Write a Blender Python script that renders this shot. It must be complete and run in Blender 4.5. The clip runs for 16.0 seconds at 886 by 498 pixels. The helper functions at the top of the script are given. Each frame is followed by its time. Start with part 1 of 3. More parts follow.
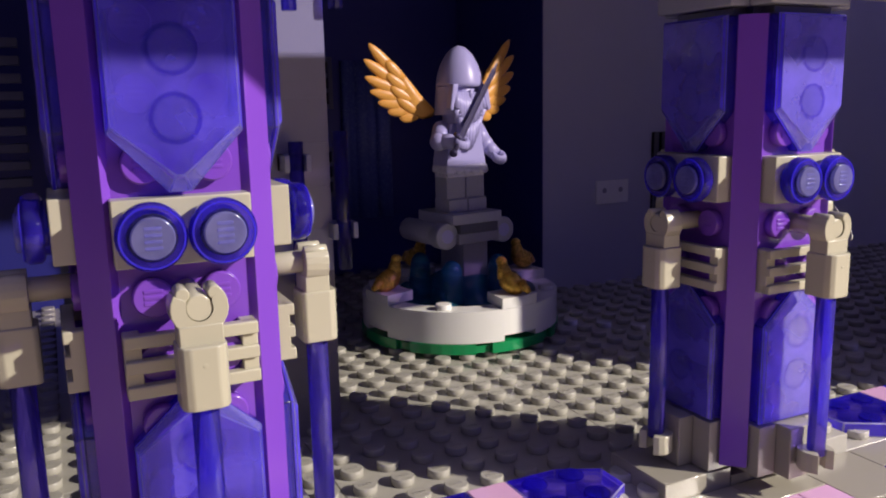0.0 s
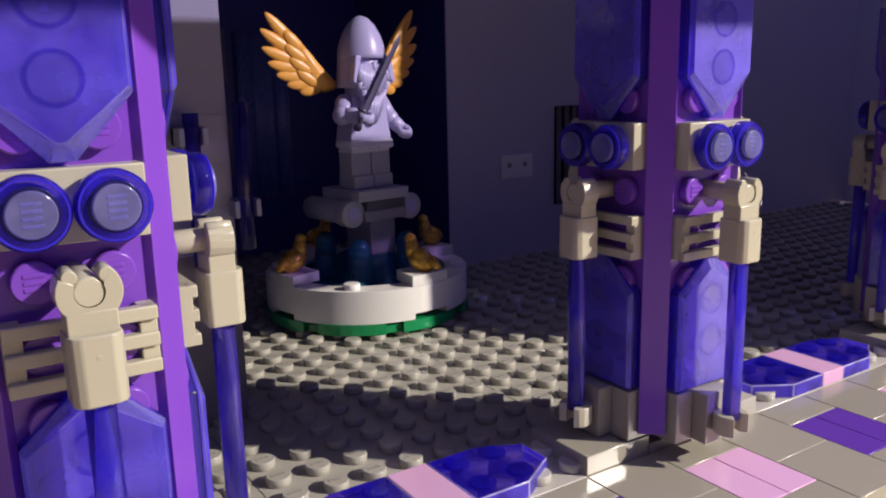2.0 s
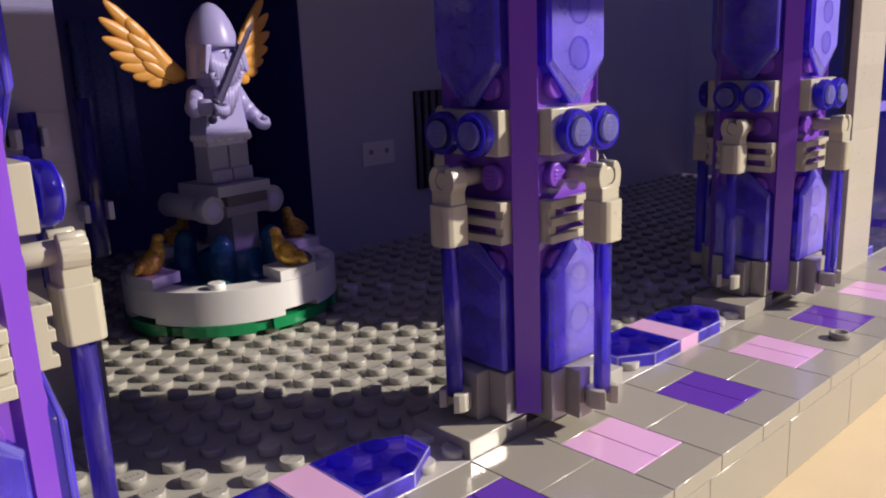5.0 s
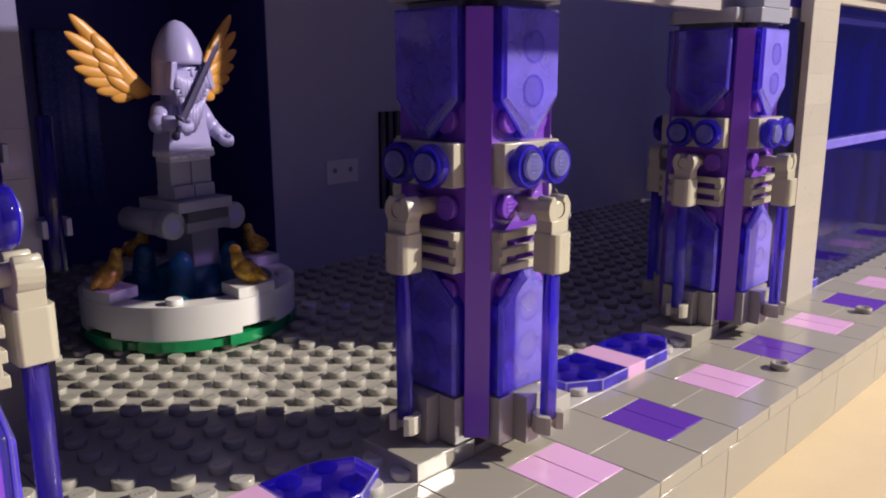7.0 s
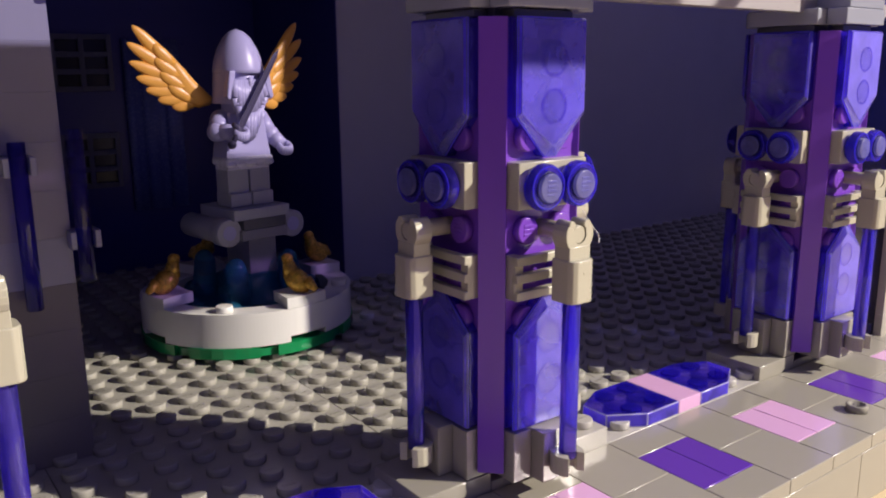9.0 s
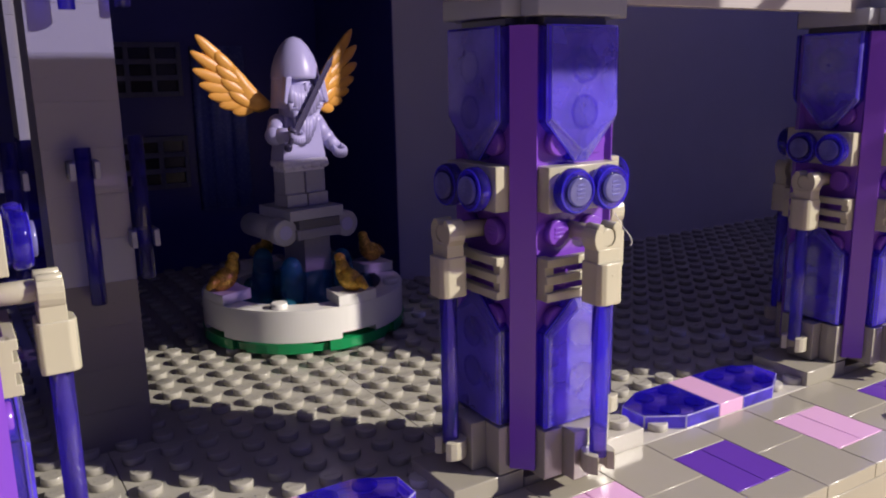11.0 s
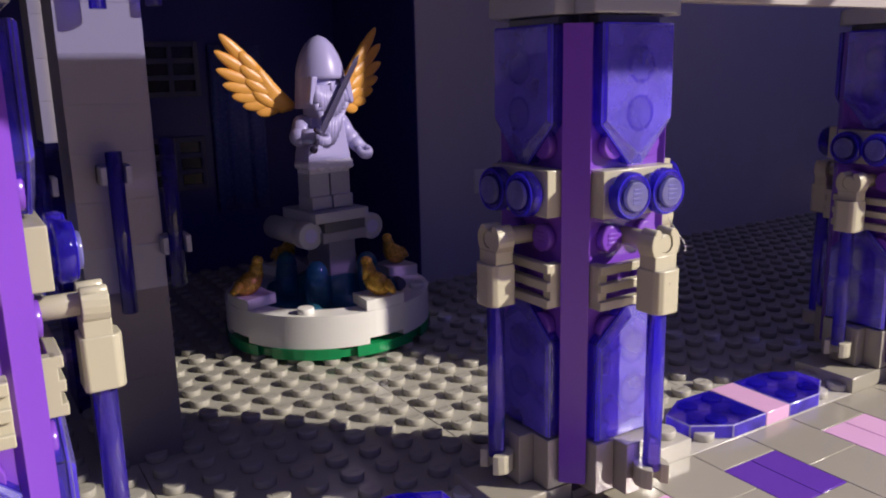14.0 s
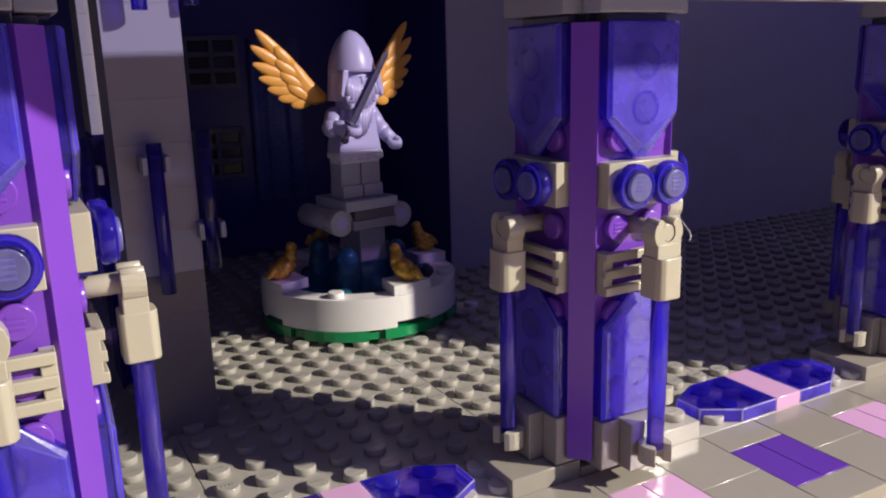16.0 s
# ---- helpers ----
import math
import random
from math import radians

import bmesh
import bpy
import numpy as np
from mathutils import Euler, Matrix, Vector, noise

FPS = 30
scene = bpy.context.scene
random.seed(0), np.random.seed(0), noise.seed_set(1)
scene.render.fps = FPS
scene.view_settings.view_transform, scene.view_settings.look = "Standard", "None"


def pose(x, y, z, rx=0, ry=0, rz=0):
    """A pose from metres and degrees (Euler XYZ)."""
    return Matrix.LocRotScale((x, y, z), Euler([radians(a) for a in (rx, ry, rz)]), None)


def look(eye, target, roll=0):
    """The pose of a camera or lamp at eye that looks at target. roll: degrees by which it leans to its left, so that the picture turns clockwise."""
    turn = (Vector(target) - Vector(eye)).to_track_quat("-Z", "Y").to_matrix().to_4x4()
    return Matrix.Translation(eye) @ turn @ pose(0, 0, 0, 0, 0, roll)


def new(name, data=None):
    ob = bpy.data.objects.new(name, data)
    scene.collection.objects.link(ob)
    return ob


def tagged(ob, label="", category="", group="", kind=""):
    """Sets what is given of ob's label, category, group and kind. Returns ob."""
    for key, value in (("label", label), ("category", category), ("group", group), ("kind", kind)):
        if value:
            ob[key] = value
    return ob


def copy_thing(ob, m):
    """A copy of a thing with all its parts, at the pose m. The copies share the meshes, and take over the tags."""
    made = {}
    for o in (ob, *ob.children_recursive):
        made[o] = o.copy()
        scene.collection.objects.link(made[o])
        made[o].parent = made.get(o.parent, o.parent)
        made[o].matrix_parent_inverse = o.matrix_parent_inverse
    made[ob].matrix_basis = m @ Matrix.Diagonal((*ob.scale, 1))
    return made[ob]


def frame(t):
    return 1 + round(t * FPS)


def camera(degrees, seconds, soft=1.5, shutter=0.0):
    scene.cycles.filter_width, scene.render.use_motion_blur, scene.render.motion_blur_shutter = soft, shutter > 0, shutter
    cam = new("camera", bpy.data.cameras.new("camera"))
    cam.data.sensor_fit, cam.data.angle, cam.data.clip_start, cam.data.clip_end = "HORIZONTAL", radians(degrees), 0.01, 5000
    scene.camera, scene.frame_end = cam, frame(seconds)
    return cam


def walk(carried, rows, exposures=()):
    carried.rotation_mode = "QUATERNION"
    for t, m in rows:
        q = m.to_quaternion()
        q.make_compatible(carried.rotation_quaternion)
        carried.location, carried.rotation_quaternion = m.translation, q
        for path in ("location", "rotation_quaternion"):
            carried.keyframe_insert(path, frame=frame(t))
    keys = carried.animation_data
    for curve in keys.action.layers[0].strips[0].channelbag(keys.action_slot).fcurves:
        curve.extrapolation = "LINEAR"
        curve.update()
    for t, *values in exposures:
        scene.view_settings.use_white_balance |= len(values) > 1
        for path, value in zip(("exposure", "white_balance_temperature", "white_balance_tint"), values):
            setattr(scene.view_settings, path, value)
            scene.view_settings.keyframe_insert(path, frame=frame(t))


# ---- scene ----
cam = camera(57.59, 16.0, 2.0)
PATH = [
    (0, (-0.10939, -0.09617, 0.07243), (-0.06675, -0.00754, 0.05433), -1.19),
    (0.5, (-0.11054, -0.09911, 0.07130), (-0.06814, -0.01050, 0.05256), -1.36),
    (1, (-0.11052, -0.09582, 0.07048), (-0.06574, -0.00851, 0.05124), -1.25),
    (1.5, (-0.10907, -0.09075, 0.06909), (-0.05885, -0.00669, 0.04879), -1.04),
    (2, (-0.10867, -0.08964, 0.07020), (-0.05553, -0.00750, 0.04949), -1.29),
    (2.5, (-0.10597, -0.08170, 0.07026), (-0.04846, -0.00259, 0.04937), -1.30),
    (3, (-0.10922, -0.08352, 0.06906), (-0.04730, -0.00804, 0.04743), -0.50),
    (3.5, (-0.10960, -0.08572, 0.07277), (-0.04501, -0.01287, 0.04995), -1.27),
    (4, (-0.10898, -0.08552, 0.07254), (-0.04396, -0.01323, 0.04917), -2.58),
    (4.2, (-0.10886, -0.08602, 0.07093), (-0.04367, -0.01384, 0.04769), -2.74),
    (6.3, (-0.10993, -0.09040, 0.07362), (-0.04145, -0.02118, 0.05086), -0.61),
    (6.5, (-0.11018, -0.09216, 0.07401), (-0.04137, -0.02308, 0.05181), -0.52),
    (7, (-0.10963, -0.09133, 0.07472), (-0.04018, -0.02270, 0.05311), -0.12),
    (7.5, (-0.10988, -0.09155, 0.07450), (-0.04090, -0.02236, 0.05318), 0.22),
    (8, (-0.10914, -0.09346, 0.07450), (-0.04126, -0.02312, 0.05342), 0.63),
    (8.5, (-0.09797, -0.09744, 0.07499), (-0.03462, -0.02307, 0.05366), 0.40),
    (8.7, (-0.09098, -0.09674, 0.07651), (-0.02979, -0.02063, 0.05501), 0.03),
    (11, (-0.08690, -0.10455, 0.07848), (-0.03559, -0.02150, 0.05681), -1.07),
    (11.5, (-0.08679, -0.10124, 0.07795), (-0.03679, -0.01733, 0.05651), -1.15),
    (12, (-0.08677, -0.10101, 0.07785), (-0.03776, -0.01659, 0.05613), -1.24),
    (12.5, (-0.08824, -0.10178, 0.07926), (-0.03870, -0.01707, 0.06002), -1.21),
    (13, (-0.08812, -0.10129, 0.07935), (-0.03849, -0.01693, 0.05886), -1.27),
    (13.5, (-0.08786, -0.10107, 0.07953), (-0.03835, -0.01694, 0.05783), -1.29),
    (14, (-0.09077, -0.09577, 0.07909), (-0.03972, -0.01263, 0.05714), -1.29),
    (14.5, (-0.09198, -0.09114, 0.07965), (-0.03937, -0.00912, 0.05721), -1.18),
    (15, (-0.09182, -0.09268, 0.07969), (-0.03957, -0.01050, 0.05697), -1.18),
    (15.5, (-0.09099, -0.10634, 0.08119), (-0.04186, -0.02224, 0.05852), -1.30),
    (16, (-0.09071, -0.10531, 0.08057), (-0.04434, -0.01980, 0.05736), -1.53),
]
walk(cam, [(t, look(eye, target, roll)) for t, eye, target, roll in PATH])

# ---------- light ----------
world = bpy.data.worlds.new("world")
scene.world = world
world.use_nodes = True
# a dim room: brightest in front and to the lamp's side, and under its pale ceiling
wn = world.node_tree
w_tc, w_sep = wn.nodes.new("ShaderNodeTexCoord"), wn.nodes.new("ShaderNodeSeparateXYZ")
w_side, w_top = wn.nodes.new("ShaderNodeMapRange"), wn.nodes.new("ShaderNodeMapRange")
w_col, w_sum = wn.nodes.new("ShaderNodeMix"), wn.nodes.new("ShaderNodeMath")
wn.links.new(w_tc.outputs["Generated"], w_sep.inputs[0])
w_dot = wn.nodes.new("ShaderNodeVectorMath")
w_dot.operation = "DOT_PRODUCT"
w_dot.inputs[1].default_value = (0.72, -0.69, 0.0)
wn.links.new(w_tc.outputs["Generated"], w_dot.inputs[0])
wn.links.new(w_dot.outputs["Value"], w_side.inputs["Value"])
w_side.inputs["From Min"].default_value, w_side.inputs["From Max"].default_value = 0.0, 1.0
w_side.inputs["To Min"].default_value, w_side.inputs["To Max"].default_value = 0.10, 0.66
wn.links.new(w_sep.outputs["Z"], w_top.inputs["Value"])
w_top.inputs["From Min"].default_value, w_top.inputs["From Max"].default_value = 0.35, 1.0
w_top.inputs["To Min"].default_value, w_top.inputs["To Max"].default_value = 0.0, 1.9
w_col.data_type = "RGBA"
w_col.inputs["A"].default_value, w_col.inputs["B"].default_value = (0.085, 0.08, 0.39, 1), (0.165, 0.15, 0.31, 1)
wn.links.new(w_top.outputs[0], w_col.inputs["Factor"])
wn.links.new(w_col.outputs["Result"], wn.nodes["Background"].inputs[0])
w_sum.operation = "ADD"
wn.links.new(w_side.outputs[0], w_sum.inputs[0])
wn.links.new(w_top.outputs[0], w_sum.inputs[1])
wn.links.new(w_sum.outputs[0], wn.nodes["Background"].inputs[1])

LAMP_AZ, LAMP_EL, LAMP_DIST = -45.0, 30.0, 1.5


def lamp_at(az, el, dist, target):
    a, e = radians(az), radians(el)
    return Vector(target) + dist * Vector((math.cos(a) * math.cos(e), math.sin(a) * math.cos(e), math.sin(e)))


key = bpy.data.lights.new("desk_lamp", "SPOT")
key.energy, key.color, key.shadow_soft_size = 157.0, (1.0, 0.90, 0.80), 0.012
key.spot_size, key.spot_blend = radians(28), 0.5
key_ob = new("desk_lamp_light", key)
key_ob.matrix_world = look(lamp_at(LAMP_AZ, LAMP_EL, LAMP_DIST, (0.008, 0.016, 0.0)), (0.008, 0.016, 0.0))

# ---------- materials ----------
M = {}


def plastic(name, col, rough=0.22, coat=0.0, var=0.06, bump=0.02, metal=0.0):
    """Moulded plastic: faint mottling, fine scratches in the gloss, shallow waviness."""
    m = bpy.data.materials.new(name)
    m.use_nodes = True
    nt = m.node_tree
    b = nt.nodes["Principled BSDF"]
    tc = nt.nodes.new("ShaderNodeTexCoord")
    n1 = nt.nodes.new("ShaderNodeTexNoise")
    n1.inputs["Scale"].default_value, n1.inputs["Detail"].default_value = 60, 4
    n2 = nt.nodes.new("ShaderNodeTexNoise")
    n2.inputs["Scale"].default_value, n2.inputs["Detail"].default_value = 900, 3
    info = nt.nodes.new("ShaderNodeObjectInfo")
    nt.links.new(tc.outputs["Object"], n1.inputs["Vector"])
    nt.links.new(tc.outputs["Object"], n2.inputs["Vector"])
    add = nt.nodes.new("ShaderNodeMath")
    add.operation = "ADD"
    nt.links.new(n1.outputs["Fac"], add.inputs[0])
    nt.links.new(info.outputs["Random"], add.inputs[1])
    mr = nt.nodes.new("ShaderNodeMapRange")
    mr.inputs["From Min"].default_value, mr.inputs["From Max"].default_value = 0.3, 1.7
    mr.inputs["To Min"].default_value, mr.inputs["To Max"].default_value = 1 - var, 1 + var
    nt.links.new(add.outputs[0], mr.inputs["Value"])
    mul = nt.nodes.new("ShaderNodeVectorMath")
    mul.operation = "SCALE"
    mul.inputs[0].default_value = col
    nt.links.new(mr.outputs[0], mul.inputs["Scale"])
    nt.links.new(mul.outputs[0], b.inputs["Base Color"])
    r = nt.nodes.new("ShaderNodeMapRange")
    r.inputs["To Min"].default_value, r.inputs["To Max"].default_value = rough * 0.7, rough * 1.4
    nt.links.new(n2.outputs["Fac"], r.inputs["Value"])
    nt.links.new(r.outputs[0], b.inputs["Roughness"])
    bp = nt.nodes.new("ShaderNodeBump")
    bp.inputs["Strength"].default_value, bp.inputs["Distance"].default_value = bump * 5, 0.0002
    nt.links.new(n1.outputs["Fac"], bp.inputs["Height"])
    nt.links.new(bp.outputs[0], b.inputs["Normal"])
    b.inputs["Metallic"].default_value = metal
    b.inputs["Coat Weight"].default_value = coat
    M[name] = m
    return m


def clear_plastic(name, tint, haze, haze_amount, gloss_rough=0.03, sheen=0.06, bend=0.4, slant=0.0, mottle=0.25, through_share=0.45):
    """Transparent coloured plastic: tinted see-through, a little scattering inside, glossy skin."""
    m = bpy.data.materials.new(name)
    m.use_nodes = True
    nt = m.node_tree
    nt.nodes.remove(nt.nodes["Principled BSDF"])
    out = nt.nodes["Material Output"]
    tr = nt.nodes.new("ShaderNodeBsdfTransparent")
    tr.inputs[0].default_value = (*tint, 1)
    rf = nt.nodes.new("ShaderNodeBsdfRefraction")
    rf.inputs["Color"].default_value = (*[min(1.0, c ** 0.6) for c in tint], 1)
    rf.inputs["IOR"].default_value, rf.inputs["Roughness"].default_value = 1.45, 0.02
    see = nt.nodes.new("ShaderNodeMixShader")
    see.inputs[0].default_value = bend
    nt.links.new(tr.outputs[0], see.inputs[1])
    nt.links.new(rf.outputs[0], see.inputs[2])
    tl = nt.nodes.new("ShaderNodeBsdfTranslucent")
    tl.inputs[0].default_value = (*haze, 1)
    df = nt.nodes.new("ShaderNodeBsdfDiffuse")
    df.inputs[0].default_value = (*haze, 1)
    half = nt.nodes.new("ShaderNodeMixShader")
    half.inputs[0].default_value = through_share
    nt.links.new(df.outputs[0], half.inputs[1])
    nt.links.new(tl.outputs[0], half.inputs[2])
    body = nt.nodes.new("ShaderNodeMixShader")
    tc = nt.nodes.new("ShaderNodeTexCoord")
    n1 = nt.nodes.new("ShaderNodeTexNoise")
    n1.inputs["Scale"].default_value, n1.inputs["Detail"].default_value = 160, 5
    nt.links.new(tc.outputs["Object"], n1.inputs["Vector"])
    mr = nt.nodes.new("ShaderNodeMapRange")
    mr.inputs["From Min"].default_value, mr.inputs["From Max"].default_value = 0.3, 0.7
    mr.inputs["To Min"].default_value, mr.inputs["To Max"].default_value = haze_amount * (1 - mottle), haze_amount * (1 + mottle)
    nt.links.new(n1.outputs["Fac"], mr.inputs["Value"])
    nt.links.new(mr.outputs[0], body.inputs[0])
    nt.links.new(see.outputs[0], body.inputs[1])
    nt.links.new(half.outputs[0], body.inputs[2])
    gl = nt.nodes.new("ShaderNodeBsdfGlossy")
    gl.inputs["Roughness"].default_value = gloss_rough
    lw = nt.nodes.new("ShaderNodeLayerWeight")
    lw.inputs["Blend"].default_value = 0.5
    pw = nt.nodes.new("ShaderNodeMath")
    pw.operation, pw.inputs[1].default_value = "POWER", 5.0
    nt.links.new(lw.outputs["Facing"], pw.inputs[0])
    ma = nt.nodes.new("ShaderNodeMath")
    ma.operation, ma.inputs[1].default_value, ma.inputs[2].default_value = "MULTIPLY_ADD", 0.85, 0.05
    nt.links.new(pw.outputs[0], ma.inputs[0])
    wide = nt.nodes.new("ShaderNodeBsdfGlossy")
    wide.inputs["Roughness"].default_value = 0.66
    wide.inputs[0].default_value = (0.58, 0.53, 1.0, 1)
    satin = nt.nodes.new("ShaderNodeMixShader")
    sl = nt.nodes.new("ShaderNodeMath")
    sl.operation, sl.use_clamp = "MULTIPLY_ADD", True
    sl.inputs[1].default_value, sl.inputs[2].default_value = slant, sheen
    nt.links.new(lw.outputs["Facing"], sl.inputs[0])
    nt.links.new(sl.outputs[0], satin.inputs[0])
    nt.links.new(body.outputs[0], satin.inputs[1])
    nt.links.new(wide.outputs[0], satin.inputs[2])
    top = nt.nodes.new("ShaderNodeMixShader")
    nt.links.new(ma.outputs[0], top.inputs[0])
    nt.links.new(satin.outputs[0], top.inputs[1])
    nt.links.new(gl.outputs[0], top.inputs[2])
    n2 = nt.nodes.new("ShaderNodeTexNoise")
    n2.inputs["Scale"].default_value, n2.inputs["Detail"].default_value = 420, 3
    nt.links.new(tc.outputs["Object"], n2.inputs["Vector"])
    bp = nt.nodes.new("ShaderNodeBump")
    bp.inputs["Strength"].default_value, bp.inputs["Distance"].default_value = 0.1, 0.0002
    nt.links.new(n2.outputs["Fac"], bp.inputs["Height"])
    nt.links.new(bp.outputs[0], gl.inputs["Normal"])
    nt.links.new(bp.outputs[0], rf.inputs["Normal"])
    nt.links.new(top.outputs[0], out.inputs["Surface"])
    M[name] = m
    return m


plastic("tan", (0.465, 0.44, 0.335))
plastic("grey", (0.34, 0.32, 0.26), 0.16)
plastic("floor_grey", (0.40, 0.385, 0.335))
plastic("pale", (0.47, 0.45, 0.40))
plastic("dark_grey", (0.12, 0.12, 0.135))
plastic("wall_grey", (0.64, 0.65, 0.78), 0.6)
plastic("cool_grey", (0.30, 0.31, 0.36), 0.2)
plastic("lavender", (0.19, 0.061, 0.51), 0.22)
plastic("violet_tile", (0.13, 0.045, 0.40), 0.15)
plastic("pink", (0.72, 0.42, 0.66), 0.15)
plastic("white", (0.78, 0.77, 0.74))
plastic("stone", (0.47, 0.45, 0.71), 0.32)
plastic("stone_dark", (0.28, 0.27, 0.31), 0.3)
plastic("belt_white", (0.80, 0.78, 0.86), 0.25)
plastic("pearl_gold", (0.72, 0.42, 0.06), 0.26, metal=0.35)
plastic("gold", (0.84, 0.42, 0.075), 0.36)
plastic("green", (0.008, 0.26, 0.085))
plastic("black", (0.012, 0.012, 0.014))
plastic("steel", (0.085, 0.075, 0.14), 0.35, metal=0.2)
clear_plastic("clear_blue", (0.66, 0.52, 0.95), (0.20, 0.15, 1.0), 0.29, 0.04, -0.10, 0.10, 0.55, 0.5, 0.06)
# strong blue scatter colour that paints the glow at the plates' edges
clear_plastic("clear_edge", (0.32, 0.22, 1.0), (0.15, 0.09, 1.0), 0.75, 0.08, 0.02, 0.10, 0.05, 0.6, 0.55)
clear_plastic("clear_blue_deep", (0.44, 0.32, 1.0), (0.06, 0.03, 1.0), 0.14, 0.04, 0.0, 0.5, 0.0, 0.9)
clear_plastic("clear_teal", (0.12, 0.62, 0.80), (0.02, 0.45, 0.62), 0.26, 0.08, 0.04, 0.3)
plastic("frame_tan", (0.43, 0.40, 0.33), 0.3)
plastic("pillar_grey", (0.39, 0.365, 0.37), 0.3)
plastic("brick_dark", (0.20, 0.18, 0.185), 0.3)
plastic("stone_mid", (0.42, 0.42, 0.46), 0.3)
plastic("stone_black", (0.10, 0.10, 0.12), 0.3)
# near-white colour that paints the highlight on the wedge plates' roundings
clear_plastic("clear_rim", (0.40, 0.30, 1.0), (0.75, 0.71, 1.0), 0.62, 0.12, 0.12, 0.05, 0.0, 0.7)
clear_plastic("clear_wall", (0.55, 0.44, 1.0), (0.14, 0.09, 1.0), 0.24, 0.04, 0.02, 0.10)
# dark refraction lines along clear edges, put into the colour
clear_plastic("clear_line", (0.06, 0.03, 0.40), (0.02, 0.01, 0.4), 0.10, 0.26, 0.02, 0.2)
clear_plastic("clear_tube", (0.30, 0.21, 1.0), (0.08, 0.04, 1.0), 0.08, 0.05, 0.02, 0.1)
clear_plastic("clear_ring", (0.36, 0.26, 1.0), (0.10, 0.06, 1.0), 0.22, 0.04, 0.0, 0.5, 0.0, 0.9, 0.5)
clear_plastic("clear_faint", (0.78, 0.72, 0.98), (0.10, 0.07, 0.7), 0.05, 0.10, 0.0, 0.1, 0.05, 0.3)
clear_plastic("clear_disc", (0.93, 0.92, 0.99), (0.24, 0.22, 0.60), 0.05, 0.12, 0.0, 0.0, 0.0, 0.5)
clear_plastic("clear_frost", (0.55, 0.53, 1.0), (0.40, 0.40, 0.80), 0.44, 0.15, 0.04, 0.0, 0.0, 0.5)
clear_plastic("clear_rod", (0.30, 0.21, 1.0), (0.12, 0.07, 1.0), 0.17, 0.04, 0.03, 0.75)
clear_plastic("clear_pane", (0.55, 0.54, 0.85), (0.02, 0.02, 0.10), 0.06, 0.02, 0.0, 0.0)
plastic("navy", (0.036, 0.038, 0.23), 0.3)
# one grey wall in two tones: its brightening to the east is painted in
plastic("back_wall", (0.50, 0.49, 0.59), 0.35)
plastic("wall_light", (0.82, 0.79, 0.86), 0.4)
clear_plastic("clear_dark_rod", (0.16, 0.11, 0.75), (0.05, 0.02, 0.6), 0.06, 0.06, 0.02, 0.3)
plastic("hanging_blue", (0.12, 0.15, 0.42), 0.25)
plastic("slate", (0.10, 0.10, 0.17), 0.35)
clear_plastic("clear_dark_pane", (0.20, 0.20, 0.42), (0.03, 0.03, 0.12), 0.08, 0.03, 0.0, 0.0)
clear_plastic("clear_roof", (0.90, 0.88, 0.97), (0.4, 0.4, 0.5), 0.03, 0.03, 0.0, 0.0)
# paler colours that paint highlights on bevels, edge roundings and round plates
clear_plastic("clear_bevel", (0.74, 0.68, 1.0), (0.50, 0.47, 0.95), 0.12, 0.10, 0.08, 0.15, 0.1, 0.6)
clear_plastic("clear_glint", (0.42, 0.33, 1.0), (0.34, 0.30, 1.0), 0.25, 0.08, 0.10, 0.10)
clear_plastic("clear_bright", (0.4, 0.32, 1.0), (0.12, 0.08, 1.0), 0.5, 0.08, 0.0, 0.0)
clear_plastic("clear_pale", (0.72, 0.73, 1.0), (0.4, 0.4, 0.9), 0.02, 0.03, 0.01, 0.0)

# ---------- mesh kit (millimetres) ----------
P = 8.0


def rounded(bm, edges, bev):
    """Rounds the edges, with smooth shading on the rounding alone."""
    for f in bmesh.ops.bevel(bm, geom=edges, offset=bev, segments=2, profile=0.5, affect="EDGES")["faces"]:
        f.smooth = True


def box(bm, x0, x1, y0, y1, z0, z1, bev=0.18):
    r = bmesh.ops.create_cube(bm, size=1.0)["verts"]
    for v in r:
        v.co = Vector(((x0 + x1) / 2 + v.co.x * (x1 - x0), (y0 + y1) / 2 + v.co.y * (y1 - y0), (z0 + z1) / 2 + v.co.z * (z1 - z0)))
    if bev:
        edges = list({e for v in r for e in v.link_edges})
        rounded(bm, edges, bev)
    return bm


def cyl(bm, c, r, h, axis="z", seg=20, bev=0.2, r2=None):
    """A cylinder that starts at c and runs h along the axis."""
    top = r if r2 is None else r2
    rings = [(0.0, r - bev), (bev, r), (h - bev, top), (h, top - bev)] if bev else [(0.0, r), (h, top)]
    if h < 0:
        rings = [(0.0, r - bev), (-bev, r), (h + bev, top), (h, top - bev)]
    vs = []
    for hh, rr in rings:
        ring = []
        for i in range(seg):
            a = 2 * math.pi * i / seg
            u, w = rr * math.cos(a), rr * math.sin(a)
            p = {"z": (u, w, hh), "x": (hh, u, w), "y": (u, hh, w)}[axis]
            ring.append(bm.verts.new(Vector(c) + Vector(p)))
        vs.append(ring)
    for a, b in zip(vs, vs[1:]):
        for i in range(seg):
            f = bm.faces.new((a[i], a[(i + 1) % seg], b[(i + 1) % seg], b[i]))
            f.smooth = True
    bm.faces.new(list(reversed(vs[0])))
    bm.faces.new(vs[-1])
    return bm


